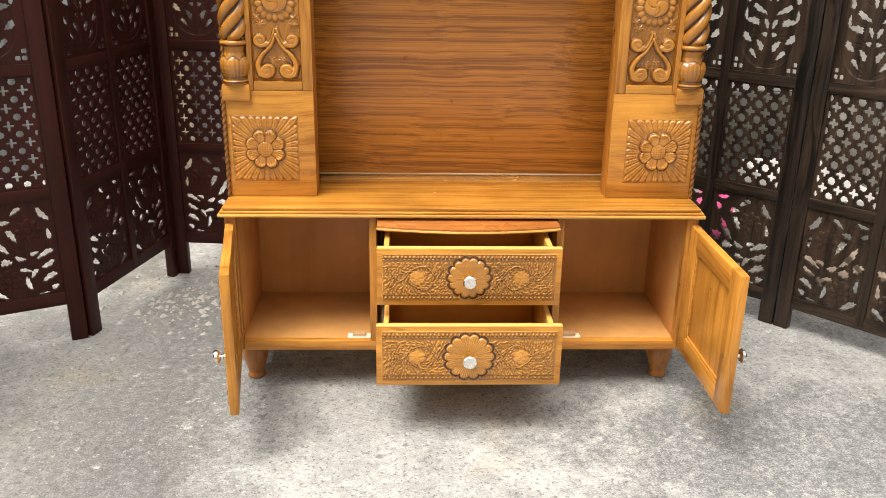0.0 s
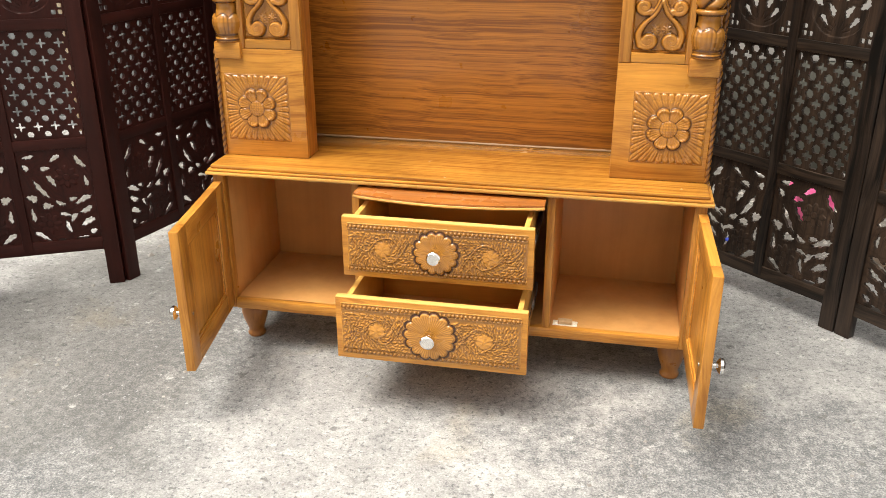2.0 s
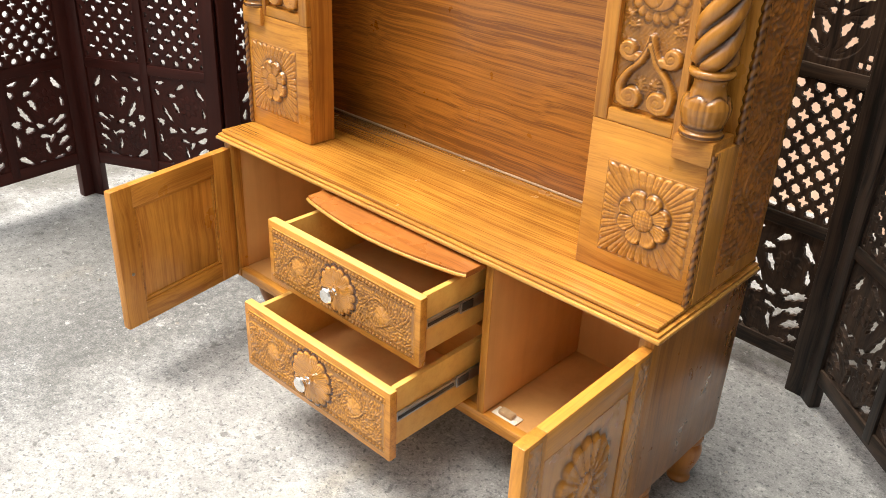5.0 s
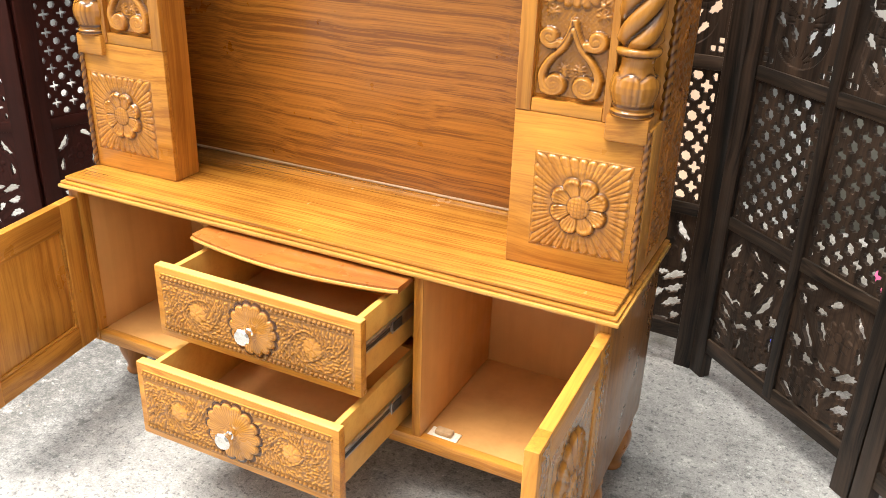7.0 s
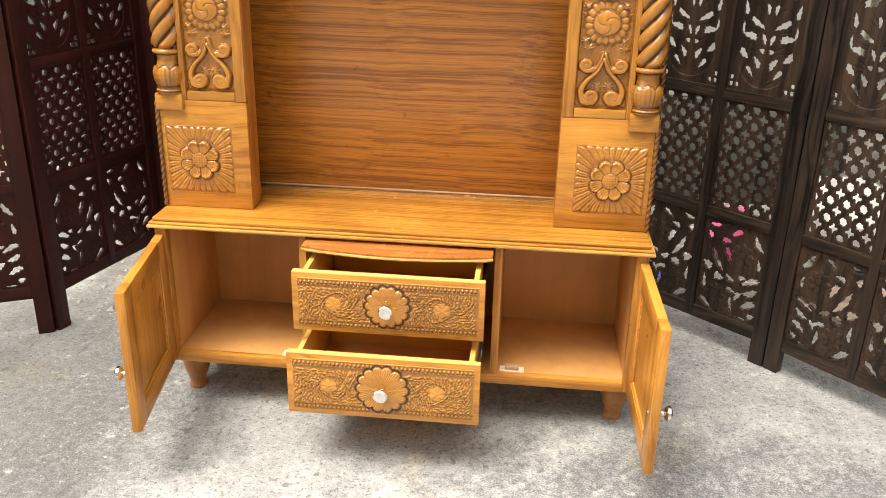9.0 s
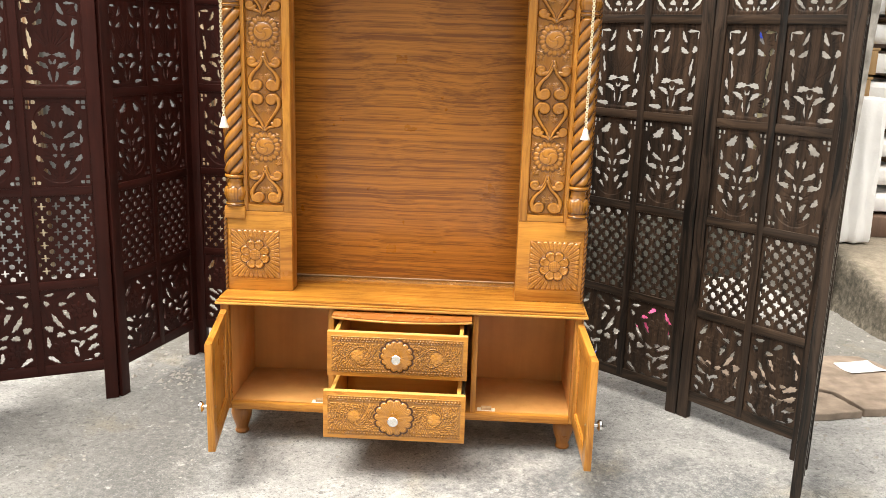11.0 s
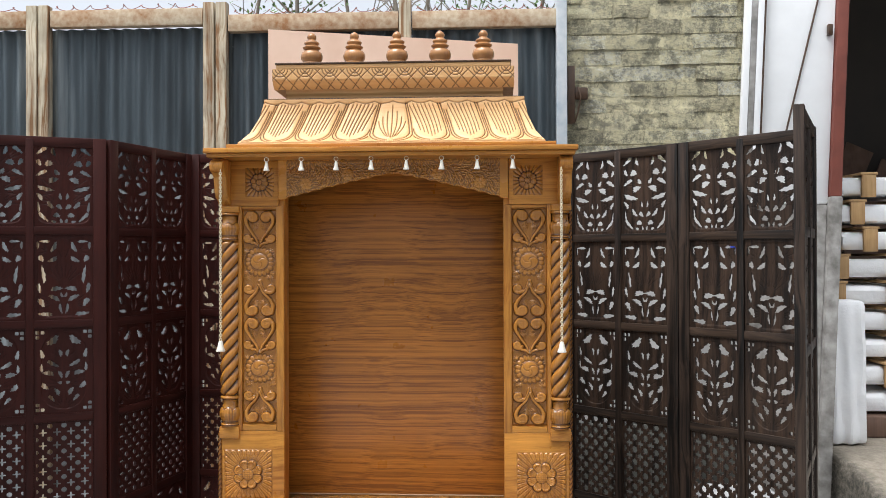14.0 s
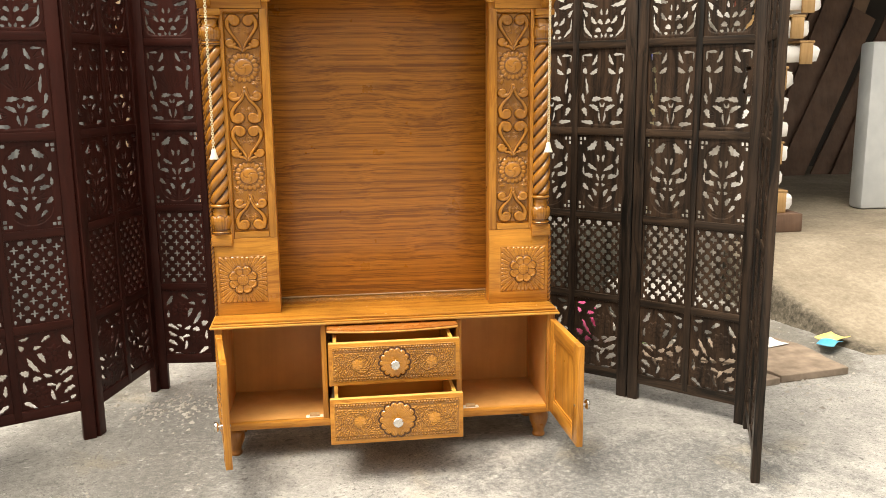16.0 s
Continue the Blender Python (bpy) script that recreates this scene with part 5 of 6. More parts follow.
def fluted_vase(x, y, z0, z1):
    """A turned bulb with upright reeds and necks; from below upwards."""
    prof = [(0.0, 0.031), (0.05, 0.0325), (0.09, 0.0315), (0.115, 0.027), (0.14, 0.0305), (0.18, 0.030), (0.21, 0.0265), (0.26, 0.0295), (0.36, 0.0325), (0.46, 0.033), (0.55, 0.0305), (0.63, 0.0265), (0.72, 0.0235), (0.80, 0.0235), (0.855, 0.026), (0.89, 0.0315), (0.94, 0.0335), (0.98, 0.0315), (1.0, 0.028)]
    t = np.linspace(0, 1, 70)
    rr = np.interp(t, [p[0] for p in prof], [p[1] for p in prof])
    rr[0] = rr[-1] = 0.0
    A, Tt = np.meshgrid(np.linspace(0, 2 * math.pi, 72), t)
    R = np.repeat(rr[:, None], 72, 1) * 1.04
    zone = (Tt > 0.2) & (Tt < 0.54 + 0.08 * np.abs(np.sin(3 * A)))
    R = R + zone * (0.0014 * np.abs(np.sin(11 * A)) + 0.0022)
    stain_shade = np.where(zone, (1 - np.abs(np.sin(11 * A))) ** 3 * 0.75, 0) + 1.1 * np.exp(-(((Tt - 0.17) / 0.025) ** 2)) + 1.1 * np.exp(-(((Tt - 0.88) / 0.025) ** 2)) + 0.9 * ((Tt > 0.03) & (Tt < 0.08)) + 0.95 * np.exp(-(((Tt - 0.56 - 0.08 * np.abs(np.sin(3 * A))) / 0.018) ** 2))
    return grid_mesh("vase", np.stack([x + R * np.cos(A), y + R * np.sin(A), z0 + (z1 - z0) * Tt], -1), teak_turned, np.clip(stain_shade, 0, 0.97))


def rope(x, y, z0, z1, r=0.0078):
    na, nz = 10, int((z1 - z0) / 0.0035)
    A, Z = np.meshgrid(np.linspace(0, 2 * math.pi, na), np.linspace(z0, z1, nz))
    R = r * (0.66 + 0.34 * np.abs(np.cos(A - Z * 190)))
    return grid_mesh("rope_moulding", np.stack([x + R * np.cos(A), y + R * np.sin(A), Z], -1), teak_carved, np.clip(0.6 * np.exp(-((np.cos(A - Z * 190) / 0.5) ** 2)) + 0.55, 0, 1))


CX, CY = 0.5515, 0.112
for s in (-1, 1):
    a, b = sorted((s * PIN, s * POUT))
    mid = s * 0.5235
    p, q = sorted((s * PIN, mid))
    pillar = part("pillar", box(p, q, PY + 0.012, PY + 0.072, PZ0, HZ, 0.002), teak_z, temple, "carved square pillar")
    p, q = sorted((mid + s * 0.0005, s * POUT))
    part("corner_post", box(p, q, 0.160, PY + 0.072, 0.7755, 1.529, 0.001), teak_z, pillar)
    part("corner_core", box(p, q, PY + 0.0125, PY + 0.072, PZ0, 0.775, 0.001), teak_z, pillar)
    part("corner_core", box(p, q, PY + 0.0125, PY + 0.072, 1.5295, HZ, 0.001), teak_z, pillar)
    p, q = sorted((s * 0.568, s * POUT))
    part("side_wall", box(p, q, PY + 0.0722, PB - 0.0005, PZ0, HZ, 0.001), teak_z, temple, "teak side wall of the niche")
    a, b = sorted((s * PIN, s * (POUT - 0.001)))
    part("plinth_block", box(a, b, PY, PY + 0.0125, PZ0, 0.775, 0.002), teak_x, pillar)
    part("flower_carving", flower_mesh, None, pillar, "square panel with a carved flower", m=Matrix.Translation((s * 0.489, PY - 0.0006, 0.631)))
    for p, q in ((PIN, PIN + 0.026), (0.510, 0.523)):
        a, b = sorted((s * p, s * q))
        part("upright_lath", box(a, b, PY - 0.001, PY + 0.0125, 0.7755, 1.529, 0.002), teak_z, pillar)
    a, b = sorted((s * (PIN + 0.0265), s * 0.5095))
    part("cross_lath", box(a, b, PY, PY + 0.0125, 0.7755, 0.797, 0.002), teak_x, pillar)
    part("cross_lath", box(a, b, PY, PY + 0.0125, 1.518, 1.529, 0.002), teak_x, pillar)
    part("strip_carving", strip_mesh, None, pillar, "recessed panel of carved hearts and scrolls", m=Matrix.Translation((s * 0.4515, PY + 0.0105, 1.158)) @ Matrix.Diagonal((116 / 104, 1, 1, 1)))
    a, b = sorted((s * 0.385, s * (POUT - 0.002)))
    part("head_block", box(a, b, PY - 0.004, PY + 0.0125, 1.5295, HZ - 0.0005, 0.002), teak_x, pillar)
    part("corner_carving", corner_mesh, None, pillar, "small carved corner flower", m=Matrix.Translation((s * 0.447, PY - 0.0046, 1.608)))
    side_m = Matrix.Translation((s * (POUT + 0.0006), 0.252, 1.105)) @ Matrix.Rotation(radians(90 * s), 4, "Z")
    part("side_carving", side_mesh, None, pillar, "side panel carved with vines", m=side_m)
    part("rope_moulding", rope(s * 0.585, 0.0985, PZ0 + 0.001, 0.772, 0.0062), None, pillar, "dark rope moulding")
    part("rope_moulding", rope(s * 0.590, 0.163, 0.776, 1.526), None, pillar, "dark rope moulding")
    column = part("column", twisted_shaft(s * CX, CY, 0.893, 1.415, 0.0350, 3.0, 1), None, temple, "twisted teak column")
    part("vase", fluted_vase(s * CX, CY, 0.79, 0.895), None, column)
    part("vase", fluted_vase(s * CX, CY, 1.413, 1.508), None, column)
    part("column_base", box(s * CX - 0.034, s * CX + 0.034, 0.0895, 0.1595, 0.750, 0.791, 0.005), teak_x, column)
    part("column_cap", box(s * CX - 0.0285, s * CX + 0.037, CY - 0.030, 0.1595, 1.507, 1.5285, 0.004), teak_x, column)
    # scrolled bracket
    prof = [(0.096, 1.531), (0.085, 1.545), (0.062, 1.556), (0.05, 1.572), (0.047, 1.60), (0.040, 1.622), (0.022, 1.634)]
    for k in range(13):
        t = math.radians(-80 - 20 * k)
        prof.append((0.017 + 0.020 * math.cos(t), 1.655 + 0.020 * math.sin(t)))
    prof += [(0.03, 1.6805), (0.096, 1.6805)]
    part("bracket", extrude(prof, s * 0.566 - 0.021, s * 0.566 + 0.021, 0.0015), teak_z, temple, "scrolled corner bracket")

# cornice
cornice = part("cornice", box(-0.602, 0.602, -0.022, 0.36, 1.6955, 1.711, 0.002), teak_x, temple, "projecting cornice board")
part("cornice_moulding", box(-0.594, 0.594, -0.012, 0.355, 1.6815, 1.6953, 0.003), teak_x, cornice)
part("roof_plinth", box(-0.535, 0.535, 0.008, 0.35, 1.7112, 1.726, 0.002), teak_x, cornice)


# carved lotus roof: rows from eave to ridge, wrapped round front and sides
def roof_lines(tall):
    """Grooves of the lotus petals right of the middle, in metres along the eave and up the slope: outlines, then flutes."""
    out, flutes = [], []
    t = np.linspace(0, 1, 220)
    lean_in = 0.050 * t**1.5

    def lobe(low):
        """Share of the full half width: a petal is round at its foot."""
        return np.sqrt(np.clip(1 - (np.clip(0.31 + low - t, 0, 1) / 0.25) ** 2, 0, 1))

    half = 0.073 * (1 - 0.42 * t**2)
    for g, low in ((1.0, 0.0), (0.87, 0.045)):
        sel = (t > 0.062 + low) & (t < 0.93)
        out.append(np.stack([g * half * lobe(low), t * tall], -1)[sel])
        for c, w in ((0.139, 0.062), (0.266, 0.059), (0.386, 0.055), (0.50, 0.055)):
            for side in (-1, 1):
                x = c + side * g * w * lobe(low) - lean_in
                keep = sel & (x > half + 0.004) & (t < (0.93 if side > 0 else 0.80))
                out.append(np.stack([x, t * tall], -1)[keep])
    for c, w in ((0.139, 0.062), (0.266, 0.059), (0.386, 0.055), (0.50, 0.055)):
        for o in (-0.62, -0.42, -0.22, -0.02, 0.18, 0.38, 0.58):
            x = c + o * w * (0.80 + 0.30 * t) - lean_in + 0.004 * np.sin(4 * t)
            sel = (t > 0.21 + 0.25 * abs(o)) & (t < 0.90) & (x > half + 0.006)
            flutes.append(np.stack([x, t * tall], -1)[sel])
    for o in (0.0, 0.26, 0.50, 0.72):
        x = o * half * np.sin(np.clip((t - 0.10) / 0.62, 0, 1) * math.pi / 2) * 1.05
        sel = (t > 0.17 + 0.06 * o) & (t < 0.88 - 0.42 * o)
        flutes.append(np.stack([x, t * tall], -1)[sel])
    return [ln for ln in out if len(ln) > 4], [ln for ln in flutes if len(ln) > 4]


def roof_face(half0, half1, front0, front1, z0, z1):
    n_u, n_t = 960, 130
    Sg, Tg = np.meshgrid(np.linspace(-1, 1, n_u), np.linspace(0, 1, n_t))
    bell = (1 - (1 - Tg) ** 1.9) * 0.62 + Tg * 0.38
    x = Sg * (half0 + (half1 - half0) * bell)
    y = front0 + (front1 - front0) * bell
    zz = z0 + (z1 - z0) * (0.45 * Tg + 0.55 * Tg**1.6)
    tall = 0.19
    xm, v = np.abs(x), Tg * tall
    out, flutes = roof_lines(tall)
    d0, d1 = np.full_like(x, 9.0), np.full_like(x, 9.0)
    for ln in out:
        d0 = np.minimum(d0, near(xm, v, ln))
    for ln in flutes:
        d1 = np.minimum(d1, near(xm, v, ln))
    scallop = np.abs(v - tall * (0.955 - 0.035 * np.abs(np.sin(math.pi * xm / 0.062))))
    cut = np.exp(-((d0 / 0.0015) ** 2)) + 0.95 * np.exp(-((d1 / 0.0013) ** 2)) + 0.8 * np.exp(-((scallop / 0.0016) ** 2))
    puff = 0.004 * np.clip(np.minimum(d0, 0.012) / 0.012, 0, 1) ** 0.6
    h = np.where(Tg > 0.04, puff + 0.002, 0) - 0.0045 * np.clip(cut, 0, 1)
    return np.stack([x, y - h * 0.8, zz + h * 0.6], -1), np.clip(cut * 0.95, 0, 0.95)


places, st = roof_face(0.505, 0.437, 0.018, 0.125, 1.7262, 1.886)
roof = part("roof", grid_mesh("lotus_roof", places, teak_pale, st), None, temple, "pale roof carved with lotus petals")
fill = bmesh.new()
prof = []
for i in range(14):
    t = i / 13
    bell = (1 - (1 - t) ** 1.9) * 0.62 + t * 0.38
    prof.append((0.505 + (0.437 - 0.505) * bell - 0.002, 1.7262 + 0.1598 * (0.45 * t + 0.55 * t**1.6), 0.018 + 0.107 * bell + 0.004))
rows_ = []
for hx, z, y in prof:
    rows_.append([fill.verts.new(q) for q in ((-hx, y, z), (hx, y, z), (hx, 0.35, z), (-hx, 0.35, z))])
for r0, r1 in zip(rows_, rows_[1:]):
    for i in range(4):
        j = (i + 1) % 4
        fill.faces.new((r0[i], r0[j], r1[j], r1[i]))
fill.faces.new(list(reversed(rows_[0])))
fill.faces.new(rows_[-1])
part("roof_core", fill, teak_pale, roof)
part("roof_ledge", box(-0.440, 0.440, 0.121, 0.345, 1.8862, 1.8925, 0.0015), dark_trim, roof, "dark ledge line")
neck = part("neck", extrude([(0.150, 1.8928), (0.150, 1.905), (0.140, 1.913), (0.140, 1.924), (0.33, 1.924), (0.33, 1.8928)], -0.368, 0.368, 0.0), teak_pale, temple)


def block_carving(u, v):
    p = 0.042
    a = np.abs(((u / p + v / 0.042) % 1.0) - 0.5)
    b = np.abs(((u / p - v / 0.042) % 1.0) - 0.5)
    cut = np.minimum(a, b)
    arc = np.abs(np.hypot((np.abs(((u / (2 * p)) % 1.0) - 0.5)) * 2 * p, v - 0.03) - 0.026)
    arc2 = np.abs(np.hypot((np.abs(((u / (2 * p)) % 1.0) - 0.5)) * 2 * p, v - 0.03) - 0.016)
    g = np.maximum(np.exp(-((cut / 0.055) ** 2)), np.exp(-((np.minimum(arc, arc2) / 0.0016) ** 2)))
    return -0.003 * g + 0.0015, 0.85 * g


block = part("block", extrude([(0.131, 1.924), (0.104, 1.945), (0.1, 1.956), (0.1, 1.988), (0.36, 1.988), (0.36, 1.924)], -0.404, 0.404, 0.0), teak_pale, temple, "pale block carved with a diamond lattice")
nu, nv = 700, 44
U, V = np.meshgrid(np.linspace(-0.4045, 0.4045, nu), np.linspace(-0.033, 0.030, nv))
bh, bs = block_carving(U, V)
yy = 0.0985 + 0.028 * np.clip((-0.004 - V) / 0.028, 0, 1) ** 1.3 - bh * 0.8
part("block_carving", grid_mesh("block_carving", np.stack([U, yy, 1.9565 + V], -1), teak_pale, bs), None, block)
part("top_board", box(-0.395, 0.395, 0.095, 0.36, 2.0022, 2.008, 0.0015), dark_trim, block, "dark top board")
part("top_board", box(-0.392, 0.392, 0.099, 0.36, 1.9883, 2.002, 0.002), teak_pale, block)
FINIAL = [(0.0, 0.0), (0.034, 0.0), (0.0355, 0.006), (0.030, 0.010), (0.030, 0.013), (0.036, 0.022), (0.0375, 0.032), (0.034, 0.044), (0.024, 0.051), (0.022, 0.055), (0.029, 0.058), (0.0305, 0.062), (0.024, 0.066), (0.021, 0.071), (0.0255, 0.075), (0.0255, 0.079), (0.016, 0.085), (0.0125, 0.090), (0.0155, 0.095), (0.016, 0.101), (0.011, 0.108), (0.0045, 0.113), (0.0, 0.114)]
finial_wood = wood("reddish_turned_finial", (0.56, 0.27, 0.09), (0.38, 0.155, 0.045), "z", 40, (0.3, 0.7), 0.35, 0.25)
for k in range(5):
    part("finial", lathe(FINIAL, 28, (0.010 + (k - 2) * 0.1460, 0.155, 2.0082)), finial_wood, temple, "turned wooden finial", smooth=60)

# ---- bells and chains ----
BELL = [(0.0, 0.0), (0.0095, 0.0), (0.0100, 0.002), (0.0078, 0.008), (0.0060, 0.016), (0.0050, 0.024), (0.0036, 0.029), (0.0, 0.030)]


def ring_loop(x, y, z, r, wire, turn):
    pts = [(x + r * math.cos(a) * math.cos(turn), y + r * math.cos(a) * math.sin(turn), z + r * math.sin(a)) for a in np.linspace(0, 2 * math.pi, 13)]
    return tube(pts, wire, 6)


for k in range(8):
    x = -0.398 + k * (0.794 / 7)
    bell = thing("hanging_bell", (x, -0.004, 1.6815), "tiny silvery bell hung under the cornice", "bell", "bells along the cornice")
    part("bell", lathe(BELL, 18, (x, -0.004, 1.637)), bell_white, bell, smooth=50)
    part("hook", ring_loop(x, -0.004, 1.6735, 0.0068, 0.0012, 0.3), bell_white, bell)

for s in (-1, 1):
    x, y = s * 0.549, -0.006
    ch = thing("bell_chain", (x, y, 1.64), "long pale brass chain with a white bell, hung from a bracket", "chain", "chains beside the columns")
    links = bmesh.new()
    n = 76
    z_top, z_bot = 1.640, 1.088
    for i in range(n):
        z = z_top - (z_top - z_bot) * (i + 0.5) / n
        turn = 0.4 if i % 2 else 0.4 + math.pi / 2
        a_ = np.linspace(0, 2 * math.pi, 9)
        pts = [(x + 0.0040 * math.cos(a) * math.cos(turn), y + 0.0040 * math.cos(a) * math.sin(turn), z + 0.0050 * math.sin(a)) for a in a_]
        tube(pts, 0.0015, 5, links)
    part("chain", links, brass, ch)
    part("bell", lathe([(r * 1.5, z * 1.15) for r, z in BELL], 20, (x, y, 1.0535)), bell_white, ch, "white bell", smooth=50)


# ---- behind and beside the screens ----
ply = extrude([(-0.86, 0.0), (0.47, 0.0), (0.47, 2.47), (-0.86, 2.57)], 1.80, 1.82, 0.0, plane="xz")
solo("plywood_sheet", ply, pink_ply, "raw pinkish plywood sheet leaning by the gate", "board")


def bundle(x, y, z, length):
    ob = thing("wrapped_bundle", (x, y, z), "white foam-wrapped timber bundle with a pine batten", "bundle", "stacked bundles in the warehouse")
    bm = box(x - length / 2, x + length / 2, y - 0.30, y + 0.30, z, z + 0.105, 0.03)
    for w in bm.verts:
        w.co += Vector((random.uniform(-1, 1), random.uniform(-1, 1), random.uniform(-0.6, 0.6))) * 0.008
    part("wrap", bm, white_wrap, ob)
    for dx in (-length * 0.22, length * 0.32):
        part("batten", box(x + dx - 0.04, x + dx + 0.04, y - 0.325, y - 0.302, z - 0.012, z + 0.118, 0.003), crate_wood, ob)
        part("batten", box(x + dx - 0.05, x + dx + 0.05, y - 0.325, y + 0.30, z + 0.119, z + 0.134, 0.003), crate_wood, ob)


solo("pallet", box(2.26, 2.86, 2.35, 3.0, TOP + 0.002, TOP + 0.12, 0.004), board_brown, "dark wooden pallet under the bundles", "pallet")
for k in range(9):
    bundle(2.545 + random.uniform(-0.05, 0.05) + (0.08 if k > 5 else -0.04), 2.72, TOP + 0.135 + k * 0.158, 0.58)
sack = box(2.18, 2.395, 2.14, 2.32, TOP + 0.002, TOP + 0.80, 0.03)
bmesh.ops.subdivide_edges(sack, edges=[e for e in sack.edges if e.calc_length() > 0.1], cuts=14, use_grid_fill=True)
for w in sack.verts:
    w.co += Vector((0.006 * math.sin(w.co.z * 14) * math.sin(w.co.x * 60 + 1), 0.016 * math.sin(w.co.x * 75 + 3 * w.co.z) * (1.3 - w.co.z), 0))
solo("foam_sheet", sack, white_wrap, "tall folded white foam sheets", "packaging")

rl = random.Random(6)
for k in range(12):
    tall, wide = rl.uniform(1.9, 2.6), rl.uniform(0.14, 0.30)
    m = Matrix.Translation((2.75 + k * 0.20, 5.55 - 0.05 * (k % 3), TOP + 0.004)) @ Matrix.Rotation(radians(-12), 4, "X") @ Matrix.Rotation(0.46 + rl.uniform(-0.06, 0.06), 4, "Y")
    solo("leaning_board", box(0, wide, -0.012, 0.012, 0, tall, 0.002, m=m), pale_board if k % 4 == 1 else board_brown, "brown board leaning on the warehouse wall", "board", "boards leaning in the warehouse")
foam = box(3.79, 5.2, 3.15, 3.32, TOP + 0.002, TOP + 1.24, 0.03)
solo("foam_block", foam, grey_foam, "large bluish-white foam wrap block", "packaging")

slabs = [[(2.06, 0.525), (2.025, 0.90), (1.93, 1.06), (1.50, 1.02), (1.46, 0.74), (1.66, 0.62), (1.715, 0.47)], [(1.70, 0.455), (1.645, 0.605), (1.45, 0.725), (1.36, 0.60), (1.50, 0.40)], [(1.46, 1.00), (1.45, 0.76), (1.30, 0.70), (1.22, 0.98)]]
for k, corners in enumerate(slabs):
    outline = []
    for a, b in zip(corners, corners[1:] + corners[:1]):
        for i in range(5):
            t = i / 5
            outline.append((a[0] + (b[0] - a[0]) * t + random.uniform(-0.006, 0.006), a[1] + (b[1] - a[1]) * t + random.uniform(-0.006, 0.006)))
    solo("stone_slab", extrude(outline, 0.0, 0.034 - 0.004 * k, 0.004, plane="xy"), stone_slab, "broken reddish stone slab on the ground", "stone slab", "slabs by the ramp", smooth=None)


def sheet(name, x, y, z, w, d, a, material, label, cat, wave=0.012):
    U, V = np.meshgrid(np.linspace(-w / 2, w / 2, 16), np.linspace(-d / 2, d / 2, 12))
    Z = z + wave * (1 + np.sin(U * 38 + 2) * np.cos(V * 30)) / 2 + 0.002
    c, s_ = math.cos(a), math.sin(a)
    me = grid_mesh(name, np.stack([x + U * c - V * s_, y + U * s_ + V * c, Z], -1), material)
    ob = solo(name, me, material, label, cat)
    mod = ob.modifiers.new("thick", "SOLIDIFY")
    mod.thickness = 0.003
    return ob


sheet("paper", 1.87, 0.90, 0.034, 0.17, 0.115, 0.3, paper_white, "crumpled white paper on the stone slab", "paper")
sheet("snack_packet", 2.21, 0.90, 0.04, 0.15, 0.10, 0.5, packet_yellow, "yellow plastic snack packet", "litter", 0.03)
sheet("snack_packet", 2.16, 0.84, 0.035, 0.13, 0.08, 0.7, packet_blue, "blue plastic snack packet", "litter", 0.03)

# clutter seen through the pierced panels
bag = bmesh.new()
bmesh.ops.create_icosphere(bag, subdivisions=3, radius=1.0)
for w in bag.verts:
    n = noise.noise(w.co * 2.3) * 0.35
    w.co = Vector((1.07 + w.co.x * 0.075 * (1 + n), 1.24 + w.co.y * 0.08 * (1 + n), max(0.0, 0.095 + w.co.z * 0.105 * (1 + n))))
for x, y, w_, mat_, word in ((0.80, 0.98, 0.07, blue_bit, "blue"), (1.30, 1.05, 0.05, leaf_green, "green")):
    sheet("plastic_scrap", x, y, 0.0, w_, w_ * 0.7, 0.6, mat_, "crumpled " + word + " plastic scrap on the ground", "litter", 0.03)
solo("blue_tag", box(1.585, 1.622, WALL_Y - 0.035, WALL_Y - 0.0055, 1.385, 1.43, 0.008), blue_bit, "small crumpled blue plastic tag stuck on the wall", "litter")
solo("plastic_bag", bag, pink_cloth, "crumpled bright pink plastic bag on the ground", "bag")
for x0, x1, y0, y1, h in ((1.36, 1.74, 1.15, 1.80, 0.18),):
    solo("foam_pack", box(x0, x1, y0, y1, 0.0, h, 0.03), dusty_foam, "flat dusty foam-wrapped pack on the ground", "packaging", "packs behind the screen")

# loose grit on the ground
rg = np.random.RandomState(8)
verts, faces = [], []
for i in range(1900):
    x, y = rg.uniform(-2.2, 2.6), rg.uniform(-1.9, 1.7)
    r = abs(rg.normal(0, 0.0035)) + 0.0015
    if i > 900:
        cx, cy, wx, wy = ((-0.80, 0.62, 0.16, 0.12), (1.72, 0.62, 0.26, 0.22), (1.25, 1.1, 0.3, 0.3))[i % 3]
        x, y, r = rg.normal(cx, wx), rg.normal(cy, wy), abs(rg.normal(0, 0.006)) + 0.002
    if abs(x) < 0.62 and 0 < y < 0.36:
        continue
    k = len(verts)
    a = rg.uniform(0, 6.28)
    for j in range(4):
        q = r * rg.uniform(0.6, 1.2)
        verts.append((x + q * math.cos(a + j * 1.57), y + q * math.sin(a + j * 1.57), 0.0))
    verts.append((x + r * 0.2, y, r * rg.uniform(0.4, 0.9)))
    for j in range(4):
        faces.append((k + j, k + (j + 1) % 4, k + 4))
me = bpy.data.meshes.new("grit")
me.from_pydata(verts, [], faces)
grit_mat = plain("loose_grit", (0.16, 0.15, 0.14), (0.45, 0.43, 0.4), 3, 0.9)
me.materials.append(grit_mat)
solo("gravel", me, grit_mat, "loose grit and crumbs on the concrete", "gravel", kind="stuff", smooth=None)

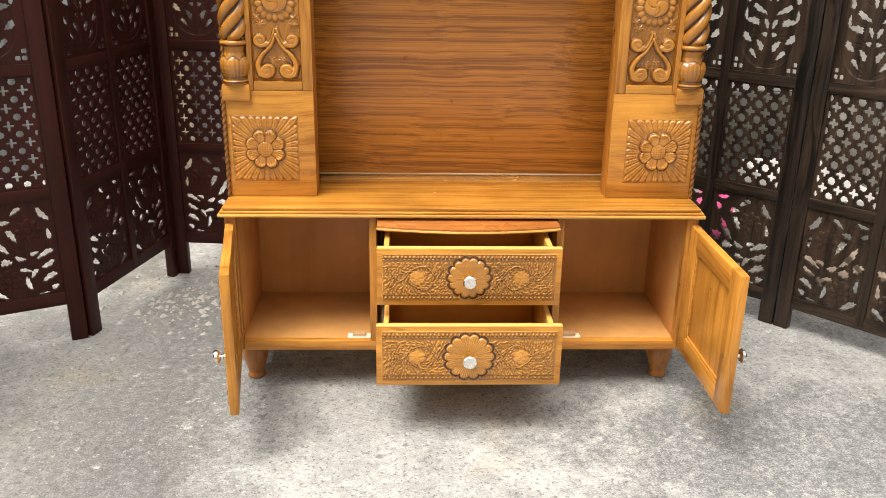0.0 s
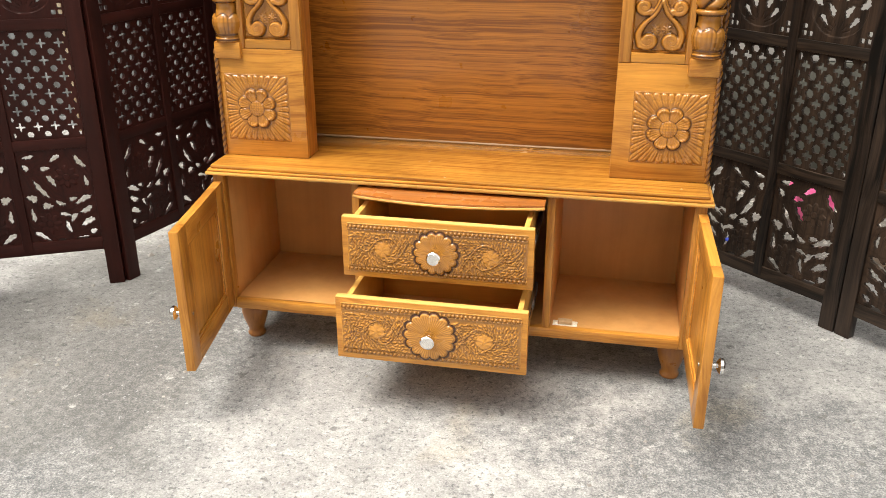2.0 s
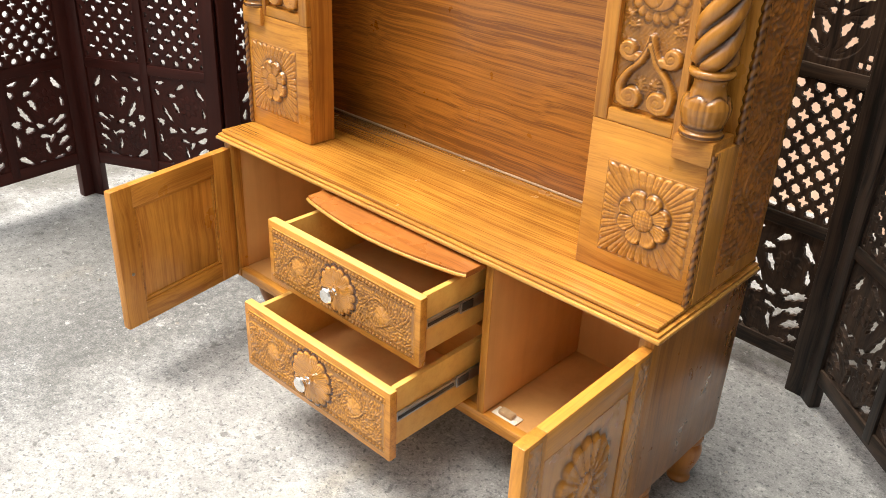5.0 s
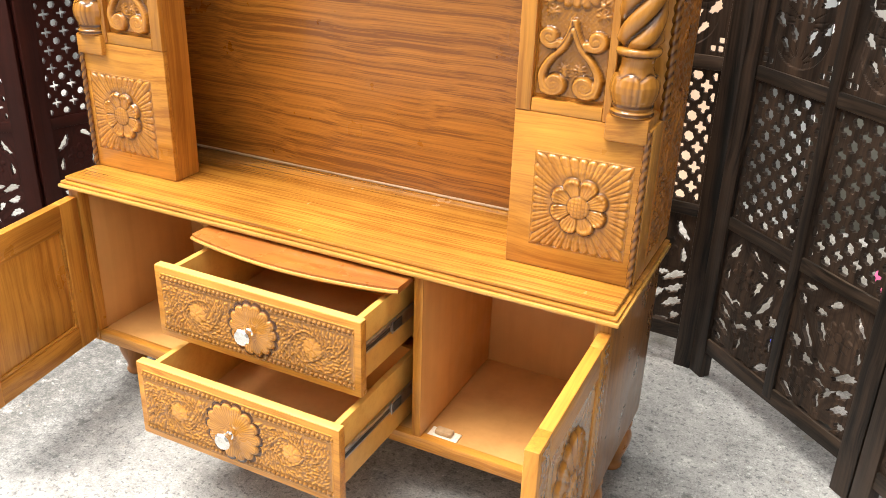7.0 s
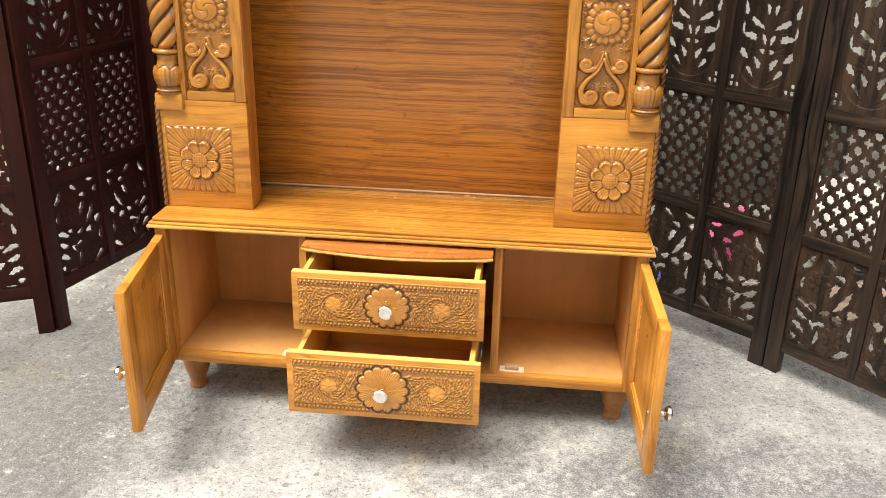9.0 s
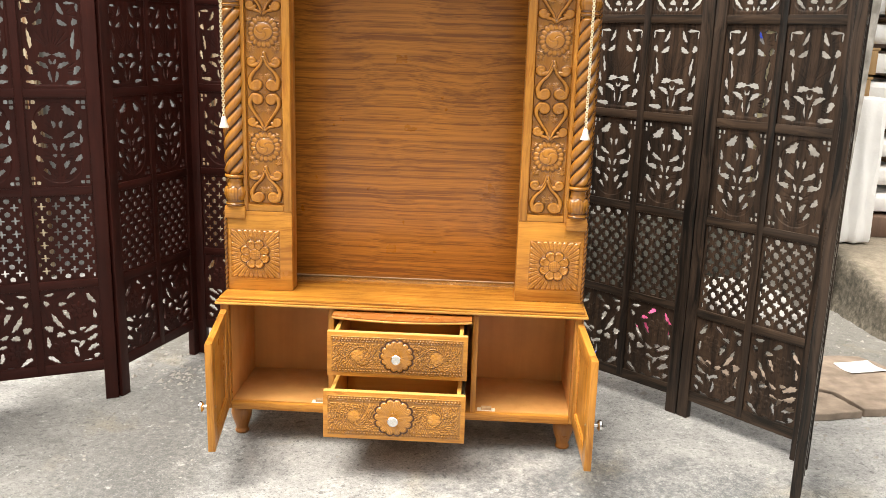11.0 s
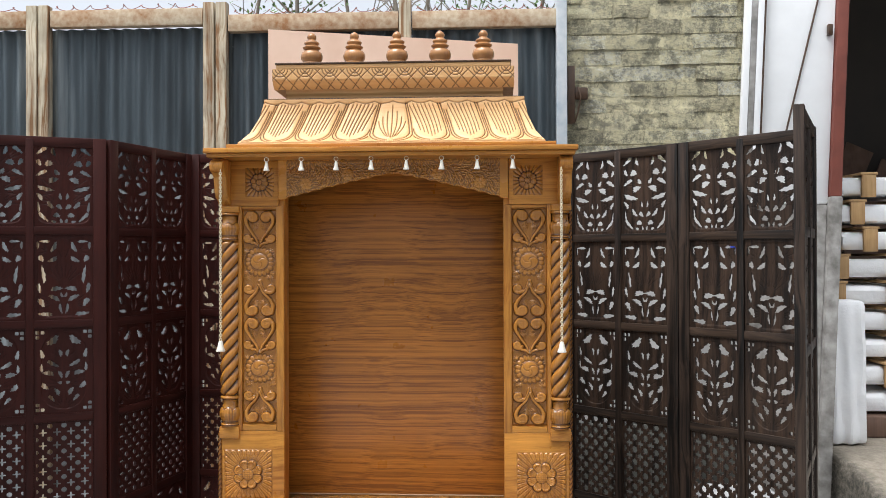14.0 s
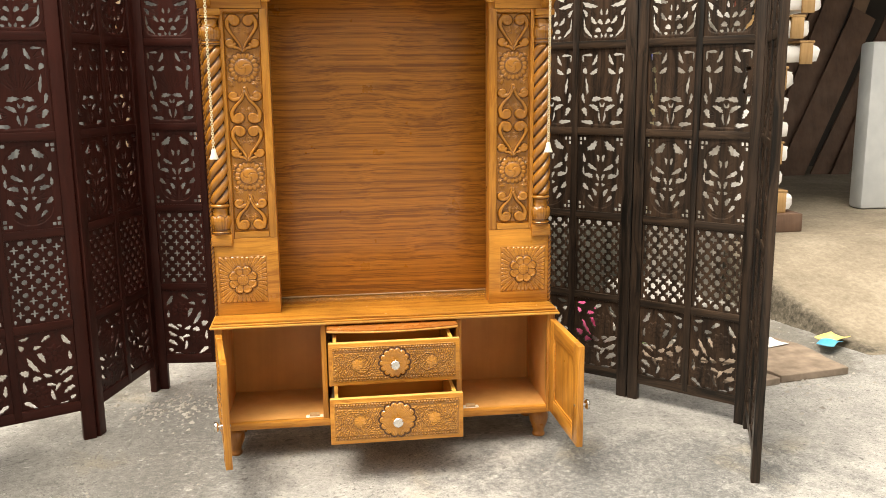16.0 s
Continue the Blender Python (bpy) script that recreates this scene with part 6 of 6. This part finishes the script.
# bare branches and a little green above the gates
rb = random.Random(21)
for k in range(9):
    x, y = -1.5 + k * 0.36 + rb.uniform(-0.1, 0.1), 3.4 + rb.uniform(0, 0.9)
    green = k in (1, 5, 6)
    tr = thing("tree", (x, y, 0), "small green leafy tree behind the gate" if green else "bare thin tree behind the gate", "tree", "trees behind the gate")
    pts = [(x + 0.10 * math.sin(i * 0.9 + k), y + 0.05 * math.cos(i + k), 0.44 * i) for i in range(9)]
    part("trunk", tube(pts, 0.040, 8, taper=0.3), bark, tr)
    crown = bmesh.new()
    for j in range(70):
        p = Vector(pts[rb.randint(4, 8)])
        d = Vector((rb.uniform(-1, 1), rb.uniform(-0.5, 0.5), rb.uniform(-0.2, 0.8)))
        bend = Vector((rb.uniform(-0.06, 0.06), 0, rb.uniform(-0.06, 0.06)))
        tube([p, p + d * 0.2 + bend, p + d * 0.42, p + d * 0.6 - bend], 0.0075, 4, crown, 0.3)
    part("crown", crown, bark, tr)
    if green:
        verts, faces = [], []
        for j in range(700):
            p = Vector(pts[rb.randint(5, 8)]) + Vector((rb.gauss(0, 0.20), rb.gauss(0, 0.15), rb.gauss(0, 0.16)))
            d = Vector((rb.uniform(-1, 1), rb.uniform(-1, 1), rb.uniform(-1, 1))).normalized()
            e = d.orthogonal().normalized() * 0.011
            n0 = len(verts)
            verts += [p, p + d * 0.022 + e, p + d * 0.046, p + d * 0.022 - e]
            faces.append((n0, n0 + 1, n0 + 2, n0 + 3))
        me = bpy.data.meshes.new("foliage")
        me.from_pydata(verts, [], faces)
        me.materials.append(leaf_green)
        part("foliage", me, leaf_green, tr)

# rusty wire curling along the gate's top rail
wire = thing("fence_wire", (-0.3, WALL_Y, WALL_TOP), "thin rusty wire curled along the gate's top rail", "wire")
for x0, x1, z in ((-3.1, -2.25, WALL_TOP + 0.10), (-2.09, -1.25, WALL_TOP + 0.10), (-1.09, -0.18, WALL_TOP + 0.06), (-0.09, 0.66, WALL_TOP + 0.06)):
    n = int((x1 - x0) / 0.012)
    part("strand", tube([(x0 + (x1 - x0) * i / n + 0.018 * math.cos(i * 0.8), WALL_Y - 0.012 + 0.012 * math.sin(i * 1.1), z + 0.010 + 0.014 * math.sin(i * 0.8)) for i in range(n)], 0.0022, 4), red_oxide, wire)

# bricks of the old wall, laid by hand
rk = random.Random(2)
shapes = []
for k in range(6):
    bm = box(-0.5, 0.5, -0.5, 0.5, -0.5, 0.5, 0.0)
    bmesh.ops.subdivide_edges(bm, edges=bm.edges[:], cuts=2, use_grid_fill=True)
    for w in bm.verts:
        w.co += Vector((rk.uniform(-0.025, 0.025), rk.uniform(-0.12, 0.12), rk.uniform(-0.06, 0.06)))
    shapes.append(to_mesh("brick", bm, brick_mat, None))
z = 1.865
row = 0
while z < 2.95:
    hgt = 0.085
    x = 0.735 + (0.0 if row % 2 else -0.11)
    while x < 1.66:
        w = rk.uniform(0.19, 0.25)
        a, b = max(x, 0.737), min(x + w, 1.695)
        if b - a > 0.04:
            ob = new("brick", shapes[rk.randint(0, 5)])
            ob.parent = brick_wall
            ob.matrix_basis = Matrix.Translation(((a + b) / 2, WALL_Y + 0.058 + rk.uniform(-0.006, 0.006), z + hgt / 2)) @ Matrix.Diagonal((b - a - rk.uniform(0.002, 0.011), rk.uniform(0.016, 0.030), hgt - rk.uniform(0.006, 0.013), 1))
        x += w
    z += hgt
    row += 1
